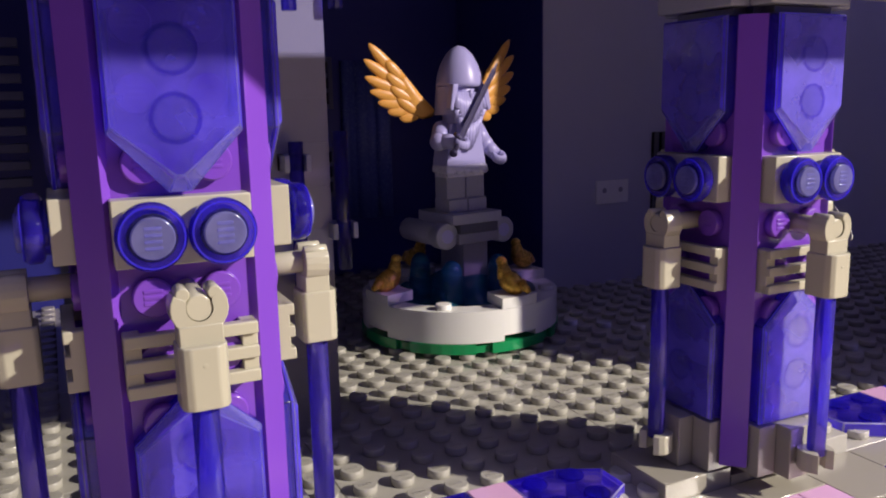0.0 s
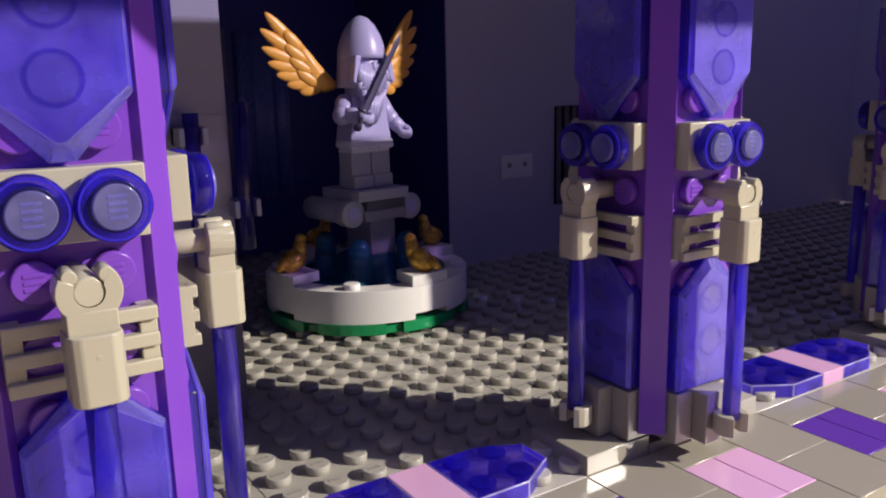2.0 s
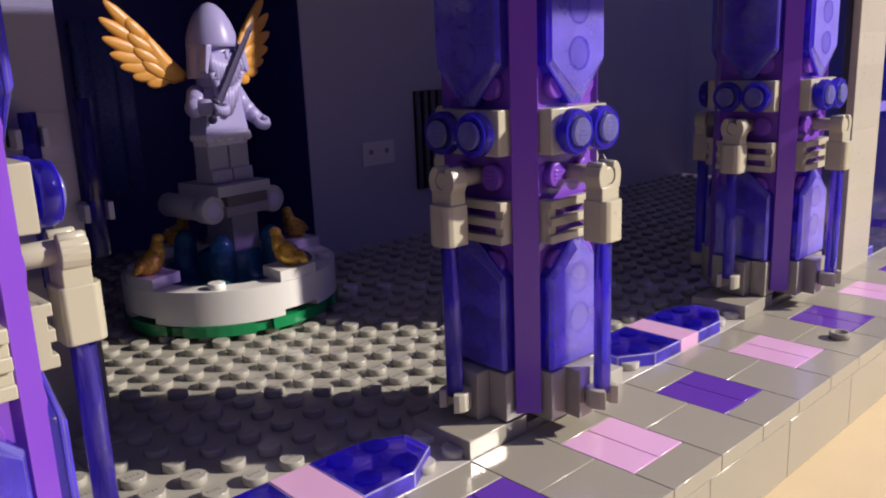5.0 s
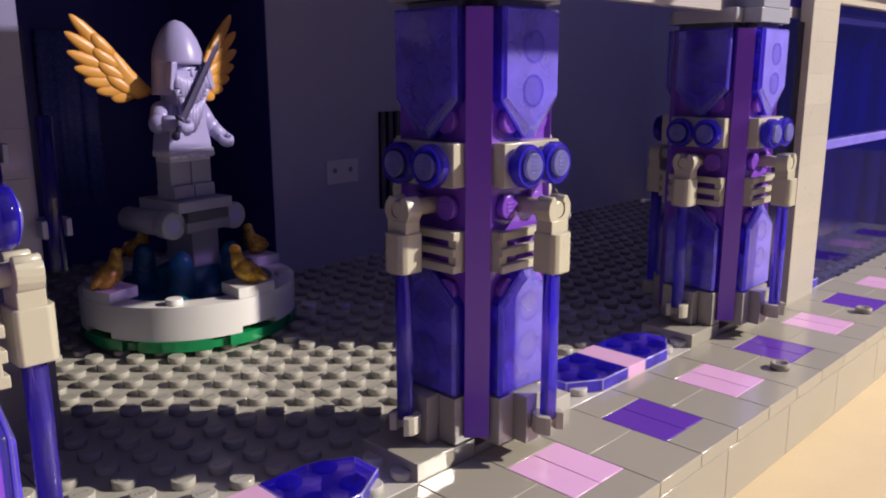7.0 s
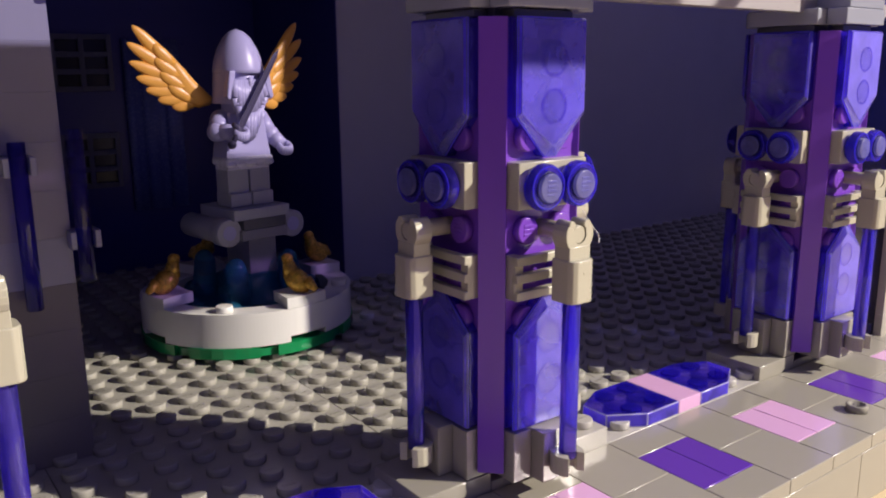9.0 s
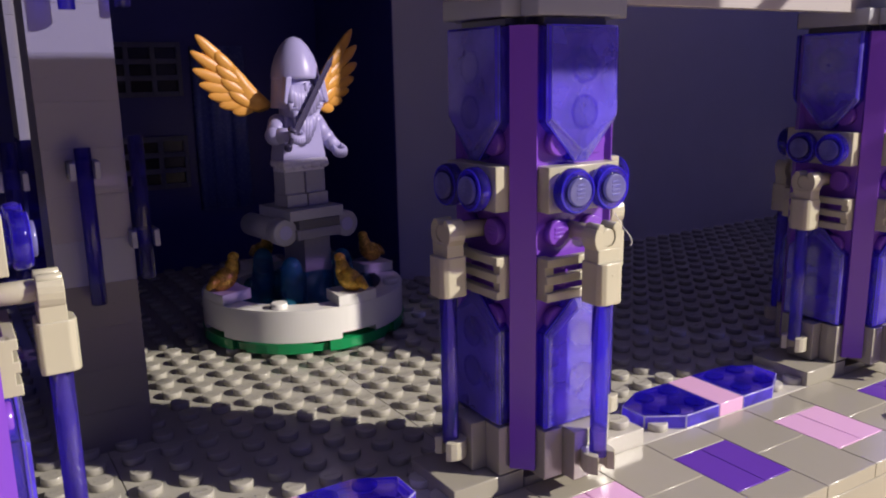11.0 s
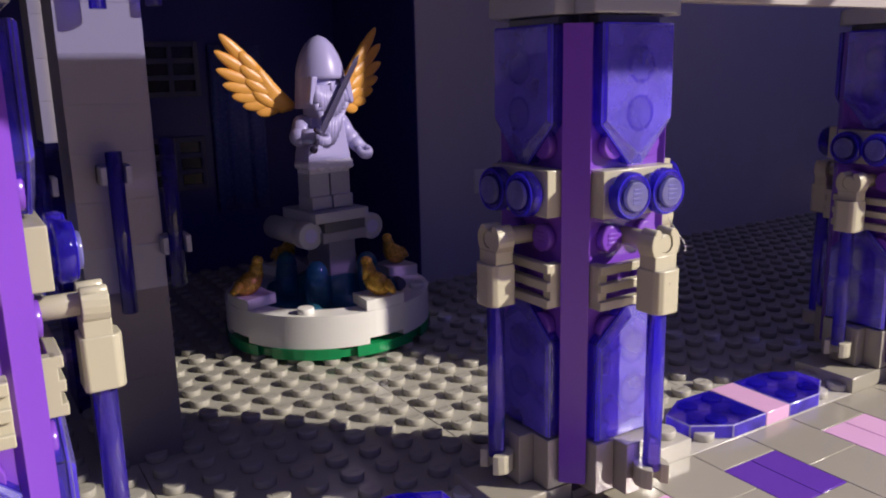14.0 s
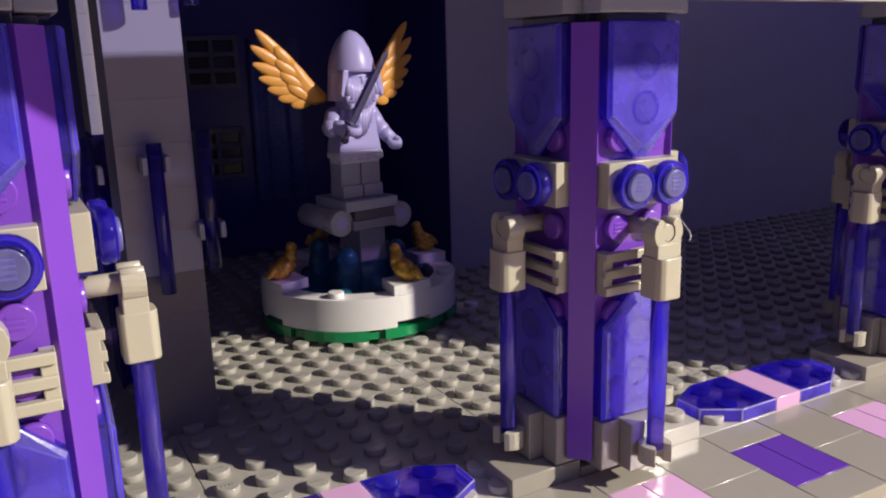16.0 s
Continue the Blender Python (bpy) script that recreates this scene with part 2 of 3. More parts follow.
def prism(bm, pts, lo, hi, axis="z", bev=0.18):
    """A flat outline pushed from lo to hi along the axis."""
    def put(p, h):
        return {"z": (p[0], p[1], h), "y": (p[0], h, p[1]), "x": (h, p[0], p[1])}[axis]
    a = [bm.verts.new(put(p, lo)) for p in pts]
    b = [bm.verts.new(put(p, hi)) for p in pts]
    n = len(pts)
    faces = [bm.faces.new(a), bm.faces.new(list(reversed(b)))]
    for i in range(n):
        faces.append(bm.faces.new((a[i], b[i], b[(i + 1) % n], a[(i + 1) % n])))
    if bev:
        edges = list({e for f in faces for e in f.edges})
        rounded(bm, edges, bev)
    return bm


def lathe(bm, profile, c=(0, 0, 0), seg=24):
    """A profile of (radius, height) turned round the upright through c."""
    rings = []
    for r, h in profile:
        rings.append([bm.verts.new((c[0] + r * math.cos(2 * math.pi * i / seg), c[1] + r * math.sin(2 * math.pi * i / seg), c[2] + h)) for i in range(seg)])
    for a, b in zip(rings, rings[1:]):
        for i in range(seg):
            bm.faces.new((a[i], a[(i + 1) % seg], b[(i + 1) % seg], b[i])).smooth = True
    bm.faces.new(list(reversed(rings[0])))
    bm.faces.new(rings[-1])
    return bm


def blob(bm, c, r, seg=14, rings=9, rot=None):
    """An egg with three radii, turned by a matrix if one is given."""
    s = bmesh.ops.create_uvsphere(bm, u_segments=seg, v_segments=rings, radius=1.0)["verts"]
    for v in s:
        p = Vector((v.co.x * r[0], v.co.y * r[1], v.co.z * r[2]))
        if rot is not None:
            p = rot @ p
        v.co = Vector(c) + p
    for v in s:
        for f in v.link_faces:
            f.smooth = True
    return bm


def tube(bm, a, b, ra, rb=None, seg=14):
    """A round bar from a to b."""
    a, b = Vector(a), Vector(b)
    rb = ra if rb is None else rb
    q = (b - a).to_track_quat("Z", "Y")
    ra_, rb_ = [], []
    for i in range(seg):
        t = 2 * math.pi * i / seg
        d = Vector((math.cos(t), math.sin(t), 0))
        ra_.append(bm.verts.new(a + q @ (d * ra)))
        rb_.append(bm.verts.new(b + q @ (d * rb)))
    for i in range(seg):
        bm.faces.new((ra_[i], ra_[(i + 1) % seg], rb_[(i + 1) % seg], rb_[i])).smooth = True
    bm.faces.new(list(reversed(ra_)))
    bm.faces.new(rb_)
    return bm


def mesh_of(name, bm, mats):
    bmesh.ops.recalc_face_normals(bm, faces=bm.faces)
    for v in bm.verts:
        v.co *= 0.001
    me = bpy.data.meshes.new(name)
    bm.to_mesh(me)
    bm.free()
    for m in (mats if isinstance(mats, (list, tuple)) else [mats]):
        me.materials.append(M[m])
    return me


def rims(bm, axis):
    """Sends every face that does not look along the axis to the second material."""
    bmesh.ops.recalc_face_normals(bm, faces=bm.faces)
    for f in bm.faces:
        f.normal_update()
        f.material_index = 0 if abs(f.normal[axis]) > 0.9 else 1


def lines(bm):
    """Sends the roundings of the edges to the third material."""
    for f in bm.faces:
        if f.smooth:
            f.material_index = 2


def part(name, bm, mat, parent, label="", place=None):
    ob = new(name, mesh_of(name, bm, mat))
    ob.parent = parent
    if place is not None:
        ob.matrix_basis = place
    if label:
        tagged(ob, label)
    return ob


def again(ob, place, parent=None):
    """Another piece on the same mesh."""
    o = new(ob.name.split(".")[0], ob.data)
    o.parent = parent if parent is not None else ob.parent
    o.matrix_basis = place
    return o


def thing(name, label, category, at=(0, 0, 0), rz=0.0, group="", kind=""):
    e = new(name)
    e.empty_display_size = 0.005
    e.matrix_basis = pose(at[0] / 1000, at[1] / 1000, at[2] / 1000, 0, 0, rz)
    return tagged(e, label, category, group, kind)


def solid(name, bm, mat, label, category, group="", kind=""):
    return tagged(new(name, mesh_of(name, bm, mat)), label, category, group, kind)


def mm(x, y, z, rx=0, ry=0, rz=0):
    return pose(x / 1000, y / 1000, z / 1000, rx, ry, rz)


def stud(bm, x, y, z, r=2.4, h=1.7, seg=16):
    cyl(bm, (x, y, z), r, h, "z", seg, 0.15)
    for dx in (-1.1, -0.35, 0.4, 1.15):
        q = bmesh.ops.create_cube(bm, size=1.0)["verts"]
        for v in q:
            v.co = Vector((x + dx + v.co.x * 0.38, y + v.co.y * 0.95, z + h + v.co.z * 0.16))
    return bm


# ---------- floor ----------
FZ = -3.2
floor = thing("floor", "studded floor of grey building plates", "floor", kind="structure")
bm = bmesh.new()
box(bm, 0.05, 63.95, 0.05, 63.95, -3.2, 0)
for i in range(8):
    for j in range(8):
        stud(bm, 4 + 8 * i, 4 + 8 * j, 0)
floor_plate = part("floor_plate", bm, "floor_grey", floor, place=mm(-192, 8, FZ))
for i in range(8):
    for j in range(4):
        if i or j:
            again(floor_plate, mm(-192 + 64 * i, 8 + 64 * j, FZ))

bm = bmesh.new()
box(bm, -800, 900, -600, 800, -46, -16, 2)
plastic("table_wood", (0.64, 0.51, 0.30), 0.5, var=0.1)
tagged(new("table_top", mesh_of("table_top", bm, "table_wood")), "pale wooden table top under the model", "table", kind="structure")

# ---------- pillars ----------
CY = 16.0
Z0, PITCH = 13.4, 8.0


def row(k):
    return Z0 + PITCH * k


def arrow_outline(w, z0, shoulder, tip, th):
    """The outline of a long plate with one end cut to a point, drawn in by th."""
    d = 1 if tip > z0 else -1
    k = 0.42 * th * d
    return [(-w + th, z0 + th * d), (w - th, z0 + th * d), (w - th, shoulder - k), (1.3 - 0.4 * th, tip - 1.1 * th * d), (-1.3 + 0.4 * th, tip - 1.1 * th * d), (-w + th, shoulder - k)]


def arrow(bm, w, z0, shoulder, tip, y0, y1):
    """Such a plate standing upright, its front edges sloped back, most along the pointed end."""
    d = 1 if tip > z0 else -1
    face = [(-w + 0.4, z0 + 0.4 * d), (w - 0.4, z0 + 0.4 * d), (w - 0.4, shoulder - 0.75 * d), (0.5, tip - 2.0 * d), (-0.5, tip - 2.0 * d), (-w + 0.4, shoulder - 0.75 * d)]
    edge = arrow_outline(w, z0, shoulder, tip, 0.0)
    rings = [[bm.verts.new((p[0], y, p[1])) for p in pts] for pts, y in ((face, y0), (edge, y0 + 0.6), (edge, y1))]
    bm.faces.new(rings[0])
    bm.faces.new(list(reversed(rings[2])))
    slope = []
    for a, c in zip(rings, rings[1:]):
        for i in range(6):
            f = bm.faces.new((a[i], c[i], c[(i + 1) % 6], a[(i + 1) % 6]))
            if a is rings[0] and i in (2, 3, 4):
                slope.append(f)
    bmesh.ops.recalc_face_normals(bm, faces=bm.faces)
    rims(bm, 1)
    for f in slope:
        f.material_index = 3
    rounded(bm, list(bm.edges), 0.11)
    return bm


def arrow_wall(bm, w, z0, shoulder, tip, th, y0, y1):
    """The upright wall that runs round the edge of such a plate."""
    outer, inner = arrow_outline(w, z0, shoulder, tip, 0.0), arrow_outline(w, z0, shoulder, tip, th)
    rings = [[bm.verts.new((p[0], y, p[1])) for p in pts] for pts, y in ((outer, y0), (outer, y1), (inner, y1), (inner, y0))]
    for a, c in zip(rings, rings[1:] + rings[:1]):
        for i in range(6):
            bm.faces.new((a[i], a[(i + 1) % 6], c[(i + 1) % 6], c[i]))
    bmesh.ops.recalc_face_normals(bm, faces=bm.faces)
    rounded(bm, list(bm.edges), 0.14)
    return bm


def pipe(bm, c, r1, r2, h, seg=24):
    """A hollow round wall along y."""
    rings = []
    for r, y in ((r1, 0), (r1, h), (r2, h), (r2, 0)):
        rings.append([bm.verts.new((c[0] + r * math.cos(2 * math.pi * i / seg), c[1] + y, c[2] + r * math.sin(2 * math.pi * i / seg))) for i in range(seg)])
    for k in range(4):
        a, e = rings[k], rings[(k + 1) % 4]
        for i in range(seg):
            bm.faces.new((a[i], a[(i + 1) % seg], e[(i + 1) % seg], e[i])).smooth = k in (0, 2)
    return bm


def build_pillar(cx):
    pl = thing("pillar", "purple pillar with clear blue panels, tan grilles and blue rods", "pillar", (cx, CY, 0.6), group="front pillars")
    bm = bmesh.new()
    box(bm, -8, 8, -8, 8, 4, 84.9)
    part("core", bm, "lavender", pl)
    for k in range(4):
        turn = pose(0, 0, 0, 0, 0, -90 * k)
        # plate with studs facing out
        bm = bmesh.new()
        box(bm, -7.95, 7.95, -11.0, -8, 12.9, 84.8)
        for s in range(9):
            for sx in (-4, 4):
                cyl(bm, (sx, -11.0, row(s) + 3.9), 2.4, -1.7, "y", 22, 0.2)
                for dz in (-0.75, 0.0, 0.75):
                    box(bm, sx - 1.1, sx + 1.1, -12.82, -12.66, row(s) + 3.78 + dz, row(s) + 4.22 + dz, 0.06)
        part("stud_plate", bm, "lavender", pl, place=turn)
        bm = bmesh.new()
        pts = [(-8.55, -11.95), (-7.2, -10.6), (-10.6, -7.2), (-11.95, -8.55)]
        prism(bm, pts, 4.6, 85.0, "z", 0.12)
        part("corner_bar", bm, "lavender", pl, place=turn)
        for name, z0, sh, tip in (("upper_panel", 85.0, 68.9, 61.9), ("lower_panel", 13.3, 31.4, 37.2)):
            d = 1 if sh > z0 else -1
            bm = bmesh.new()
            arrow(bm, 7.7, z0, sh, tip, -14.2, -13.1)
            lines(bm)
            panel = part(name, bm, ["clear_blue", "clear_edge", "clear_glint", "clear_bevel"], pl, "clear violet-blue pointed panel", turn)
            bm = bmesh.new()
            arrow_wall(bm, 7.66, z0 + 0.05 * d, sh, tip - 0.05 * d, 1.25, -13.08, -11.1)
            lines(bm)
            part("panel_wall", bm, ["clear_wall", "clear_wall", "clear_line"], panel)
            for q in (1, 2):
                zz = sh - d * (1.6 if q == 1 else 9.4)
                bm = bmesh.new()
                pipe(bm, (0, -11.15, zz), 3.15, 2.35, -1.9)
                part("tube", bm, "clear_tube", panel)
                bm = bmesh.new()
                cyl(bm, (0, -14.18, zz), 2.5, -0.16, "y", 28, 0.06)
                part("stud_disc", bm, "clear_disc", panel)
                bm = bmesh.new()
                pipe(bm, (0, -14.19, zz), 2.95, 2.52, -0.12, 28)
                part("stud_ring", bm, "clear_faint", panel)
        bm = bmesh.new()
        box(bm, -7.95, 7.95, -14.4, -11.0, row(5), row(6))
        part("eye_plate", bm, "tan", pl, place=turn)
        for sx in (-4, 4):
            bm = bmesh.new()
            cyl(bm, (sx, -14.4, row(5) + 3.9), 3.0, -0.7, "y", 24, 0.1)
            cyl(bm, (sx, -15.1, row(5) + 3.9), 3.95, -2.3, "y", 32, 0.45)
            rims(bm, 1)
            rp = part("round_plate", bm, ["clear_ring", "clear_ring"], pl, "clear blue round plate", turn)
            # thin disc that paints the dark outline round the stud
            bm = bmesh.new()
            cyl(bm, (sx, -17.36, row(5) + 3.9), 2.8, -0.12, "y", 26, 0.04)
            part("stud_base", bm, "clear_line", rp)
            # thin ring that paints the bright edge highlight of the round plate
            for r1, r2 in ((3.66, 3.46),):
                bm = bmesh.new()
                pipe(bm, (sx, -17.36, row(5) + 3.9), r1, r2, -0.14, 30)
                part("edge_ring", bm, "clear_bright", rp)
            bm = bmesh.new()
            cyl(bm, (sx, -17.4, row(5) + 3.9), 2.45, -0.8, "y", 26, 0.15)
            for dz in (-1.1, -0.35, 0.4, 1.15):
                box(bm, sx - 0.95, sx + 0.95, -18.26, -18.1, row(5) + 3.9 + dz - 0.2, row(5) + 3.9 + dz + 0.2, 0.05)
            part("stud", bm, "clear_frost", rp, "frosted pale blue stud")
        # grille
        bm = bmesh.new()
        za = row(3) + 0.1
        for q in range(3):
            box(bm, -7.9, 7.9, -14.3, -12.7, za + 3.1 * q, za + 3.1 * q + 1.6)
        for sx in (-7.9, 5.9):
            box(bm, sx, sx + 2, -13.6, -11.0, za, za + 7.8)
        part("grille", bm, "tan", pl, place=turn)
        # arm, clip and rod
        zc = row(4) + 4
        bm = bmesh.new()
        cyl(bm, (0, -11.0, zc), 1.6, -9.8, "y", 18, 0.2)
        part("arm", bm, "tan", pl, place=turn)
        bm = bmesh.new()
        pts = [(3.25 * math.sin(radians(t)), zc + 3.25 * math.cos(radians(t))) for t in range(46, 315, 16)]
        pts += [(1.64 * math.sin(radians(t)), zc + 1.64 * math.cos(radians(t))) for t in range(308, 51, -16)]
        prism(bm, pts, -21.0, -17.6, "y", 0.12)
        box(bm, -2.5, 2.5, -21.1, -17.5, zc - 4.4, zc - 1.9)
        prism(bm, [(-1.5, -22.25), (1.5, -22.25), (2.35, -21.85), (2.78, -21.0), (2.78, -17.4), (2.3, -16.9), (-2.3, -16.9), (-2.78, -17.4), (-2.78, -21.0), (-2.35, -21.85)], 37.7, 45.2, "z", 0.22)
        for sg in (-1, 1):
            cyl(bm, (sg * 1.76, -17.62, zc + 1.7), 0.8, -3.36, "y", 14, 0.12)
        clip = part("clip", bm, "tan", pl, place=turn)
        bm = bmesh.new()
        cyl(bm, (0, -22.15, 43.0), 0.3, -0.14, "y", 12, 0.05)
        part("mould_mark", bm, "tan", clip)
        bm = bmesh.new()
        cyl(bm, (0, -19.5, 8.6), 1.6, 28.8, "z", 18, 0.1)
        part("rod", bm, "clear_rod", pl, "clear blue rod", turn)
        # foot
        for x0, x1, y0, nm in ((-7.9, -3.6, -13.9, "foot_brick"), (-3.5, 3.5, -17.0, "foot_post"), (3.6, 7.9, -13.9, "foot_brick")):
            bm = bmesh.new()
            box(bm, x0, x1, y0, -8, 3.3, 12.9)
            part(nm, bm, "grey", pl, place=turn)
        bm = bmesh.new()
        pts = []
        for t in range(40, 321, 20):
            pts.append((3.1 * math.sin(radians(t)), -19.5 - 3.1 * math.cos(radians(t))))
        for t in range(320, 39, -20):
            pts.append((1.65 * math.sin(radians(t)), -19.5 - 1.65 * math.cos(radians(t))))
        prism(bm, pts, 6.0, 9.6, "z", 0.12)
        part("foot_clip", bm, "tan", pl, place=turn)
    bm = bmesh.new()
    box(bm, -8.6, 8.6, -8.6, 8.6, 84.95, 88.7)
    box(bm, -11.4, 11.4, -6.8, 6.8, 85.05, 86.3)
    box(bm, -6.8, 6.8, -11.4, 11.4, 85.05, 86.3)
    part("neck", bm, "dark_grey", pl)
    for k in range(4):
        bm = bmesh.new()
        box(bm, -9.8, 8.6, -13.6, -8.7, 86.4, 90.2, 0.3)
        part("cap_plate", bm, "cool_grey", pl, place=pose(0, 0, 0, 0, 0, -90 * k))
    bm = bmesh.new()
    box(bm, -8, 8.6, -13.2, -4.2, 90.3, 98.3)
    part("cap_brick", bm, "cool_grey", pl)
    return pl


pillar_b = build_pillar(8)
for cx in (-96, 112.8):
    copy_thing(pillar_b, mm(cx, CY, 0.6))

# pedestals
for cx in (-96, 8, 112):
    pd = thing("pedestal", "flat grey plates under the pillar", "plate", (cx, 0, 0), group="pillar pedestals")
    bm = bmesh.new()
    box(bm, -23.9, -8.1, 8.1, 23.9, -3.1, 3.7)
    part("plate", bm, "grey", pd)
    bm = bmesh.new()
    box(bm, 8.1, 23.9, 8.1, 15.9, -3.1, 3.7)
    for sx in (20,):
        stud(bm, sx, 12, 3.7)
    part("plate", bm, "pale", pd)
    bm = bmesh.new()
    box(bm, -7.9, 7.9, 8.1, 23.9, -3.1, 1.8)
    part("tile", bm, "grey", pd)

# ---------- walkway ----------
wk = thing("walkway", "raised edge of glossy tiles in grey, pink and purple", "walkway", kind="structure")


protos = {}


def lay(name, w, d, mat, x, y):
    k = (name, w, d)
    pl = mm(x * P, y * P, 0)
    if k not in protos:
        bm = bmesh.new()
        box(bm, 0.06, w * P - 0.06, 0.06, d * P - 0.06, -3.2, 0, 0.16)
        protos[k] = part(name, bm, mat, wk, place=pl)
    else:
        again(protos[k], pl)


for c in range(-6, 10):
    x = 4 * c
    col = ("pink_tile", "pink") if c % 2 == 0 else ("purple_tile", "violet_tile")
    lay(col[0], 1, 2, col[1], x, -2)
    lay(col[0], 1, 2, col[1], x + 1, -2)
    lay("grey_tile_small", 2, 1, "grey", x, 0)
    lay("grey_tile_small", 2, 1, "grey", x, -3)
    lay("grey_tile", 2, 2, "grey", x + 2, -1)
    lay("grey_tile", 2, 2, "grey", x + 2, -3)
for c in range(-6, 10):
    bm = bmesh.new()
    box(bm, 32 * c + 12.05, 32 * c + 43.95, -24, 7.9, -16, -3.25, 0.15)
    part("brick", bm, "grey", wk)

# ---------- blue wedge plates between the pillars ----------
for cx in (-44, 60, 164):
    th = thing("wedge_plate", "pink strip between two clear blue cut-corner plates beside the walkway", "plate", (cx, 0, 0), group="edge plates")
    bm = bmesh.new()
    box(bm, -4, 4, 8.1, 24, 0, 3.2)
    part("pink_plate", bm, "pink", th)
    for sg in (-1, 1):
        bm = bmesh.new()
        pts = [(sg * 4.1, 8.1), (sg * 15, 8.1), (sg * 23, 13), (sg * 23, 20), (sg * 15, 24), (sg * 4.1, 24)]
        prism(bm, pts, 0.05, 3.2, "z", 0.25)
        rims(bm, 2)
        lines(bm)
        bp = part("blue_plate", bm, ["clear_blue_deep", "clear_edge", "clear_rim"], th, "clear saturated blue plate with cut corners")
        for sx in (8, 16):
            for sy in (12, 20):
                bm = bmesh.new()
                cyl(bm, (sg * sx, sy, 3.2), 2.4, 0.45, "z", 18, 0.1)
                part("stud", bm, "clear_blue_deep", bp)
    bm = bmesh.new()
    box(bm, -32, 32, 8.1, 24, -3.2, 0)
    for i in range(8):
        for j in range(2):
            stud(bm, -28 + 8 * i, 12 + 8 * j, 0)
    part("base_plate", bm, "pale", th)

# ---------- beam, blue bricks, and unseen upper parts that shape the light ---
bm = bmesh.new()
box(bm, -200, 240, 11, 14.5, 89.9, 93.2)
solid("beam", bm, "pillar_grey", "long grey plate beam over the pillars", "beam", kind="structure")
cl = thing("clerestory", "row of clear blue bricks along the beam under unseen added light blockers", "wall", kind="structure")
bm = bmesh.new()
box(bm, 0.05, 31.95, 0, 8, 93.21, 102.71)
b0 = part("blue_brick", bm, "clear_blue", cl, place=mm(-200, 12, 0))
for i in range(1, 14):
    again(b0, mm(-200 + 32 * i, 12, 0))
# unseen bands, added so their top edge sets where lamp light falls inside
bm = bmesh.new()
box(bm, -200, 24, 13, 21, 102.72, 120.2)
part("upper_band", bm, "wall_grey", cl)
bm = bmesh.new()
box(bm, 24.1, 150, 13, 21, 102.72, 127.2)
part("upper_band", bm, "wall_grey", cl)
# slotted rail out of view, added only to cast shade on the front
bm = bmesh.new()
box(bm, -172, 110, -52.2, -49.0, 117.8, 136.0)
box(bm, -172, 110, -52.2, -49.0, 137.5, 146.0)
for i in range(17):
    box(bm, -170 + 16.5 * i, -163.5 + 16.5 * i, -52.0, -49.2, 135.9, 137.6, 0)
for x in (-168, -20, 102):
    box(bm, x, x + 6, -49.1, 13.1, 118, 119.7)
part("front_rail", bm, "pillar_grey", cl)
# unseen openings, added to let tinted lamp light reach statue and back pillars
bm = bmesh.new()
box(bm, -200, 24, 16, 18, 120.3, 160)
part("skylight", bm, "clear_pale", cl)
bm = bmesh.new()
box(bm, 24.1, 150, 16, 18, 127.3, 172)
part("skylight", bm, "clear_roof", cl)
# unseen upper limit of those openings
for x0, x1, z0 in ((-200, 24, 160.1), (24.1, 150, 172.1)):
    bm = bmesh.new()
    box(bm, x0, x1, 14, 20, z0, 199.9)
    part("parapet", bm, "wall_grey", cl)
# tall unseen block, added to keep the lamp off the right side
bm = bmesh.new()
box(bm, 150.1, 346, 0, 16, 101.8, 272)
part("tower_front", bm, "wall_grey", cl)

# ---------- walls ----------
WT = 200
for nm, bx, lab, mat in (
        # back wall halves differ only by light and shade put into their colour
        ("wall_back", (61.4, 150, 168, 184, -3.2, WT), "grey back wall, this part coloured darker for shade", "back_wall"),
        ("wall_back_east", (150.1, 330, 168, 184, -3.2, WT), "grey back wall, this part coloured lighter for falling light", "wall_light"),
        ("wall_return", (61.4, 72, 184.1, 240, -3.2, WT), "dark navy side wall of the alcove", "navy"),
        ("wall_lining", (61.0, 61.38, 168.3, 184, -3.2, WT), "dark navy lining at the alcove's edge", "navy"),
        ("wall_alcove", (-216, 72, 240.1, 256, -3.2, WT), "dark navy wall behind the statue", "navy"),
        ("wall_west", (-232, -216, 8, 256, -3.2, WT), "dark side wall", "slate"),
        # raised above the roof, out of view, to block the lamp
        ("wall_east", (330, 346, 0, 184, -3.2, 280), "dark side wall", "wall_grey"),
        ("ceiling", (-232, 72, 130, 256, WT + 0.1, WT + 8), "dark ceiling", "slate"),
        # unseen roof: opaque parts hold light back, glazed parts brighten the wall
        ("roof_panel", (-232, 72, 0, 129.9, WT + 0.1, WT + 3), "unseen flat roof panel added to keep light out", "slate"),
        ("roof_panel", (72.1, 160, 0, 74.9, WT + 0.1, WT + 3), "unseen flat roof panel added to keep light out", "slate"),
        ("roof_light", (160.1, 329.9, 16.1, 74.9, WT + 0.1, WT + 3), "unseen glazed roof added to brighten the back wall", "clear_roof"),
        ("roof_panel", (72.1, 120, 75, 184, WT + 0.1, WT + 3), "unseen flat roof panel added to keep light out", "slate"),
        ("roof_light", (120.1, 329.9, 75, 184, WT + 0.1, WT + 3), "unseen glazed roof added to brighten the back wall", "clear_roof")):
    bm = bmesh.new()
    box(bm, *bx, 0)
    solid(nm, bm, mat, lab, "ceiling" if nm == "ceiling" else "wall", kind="structure")

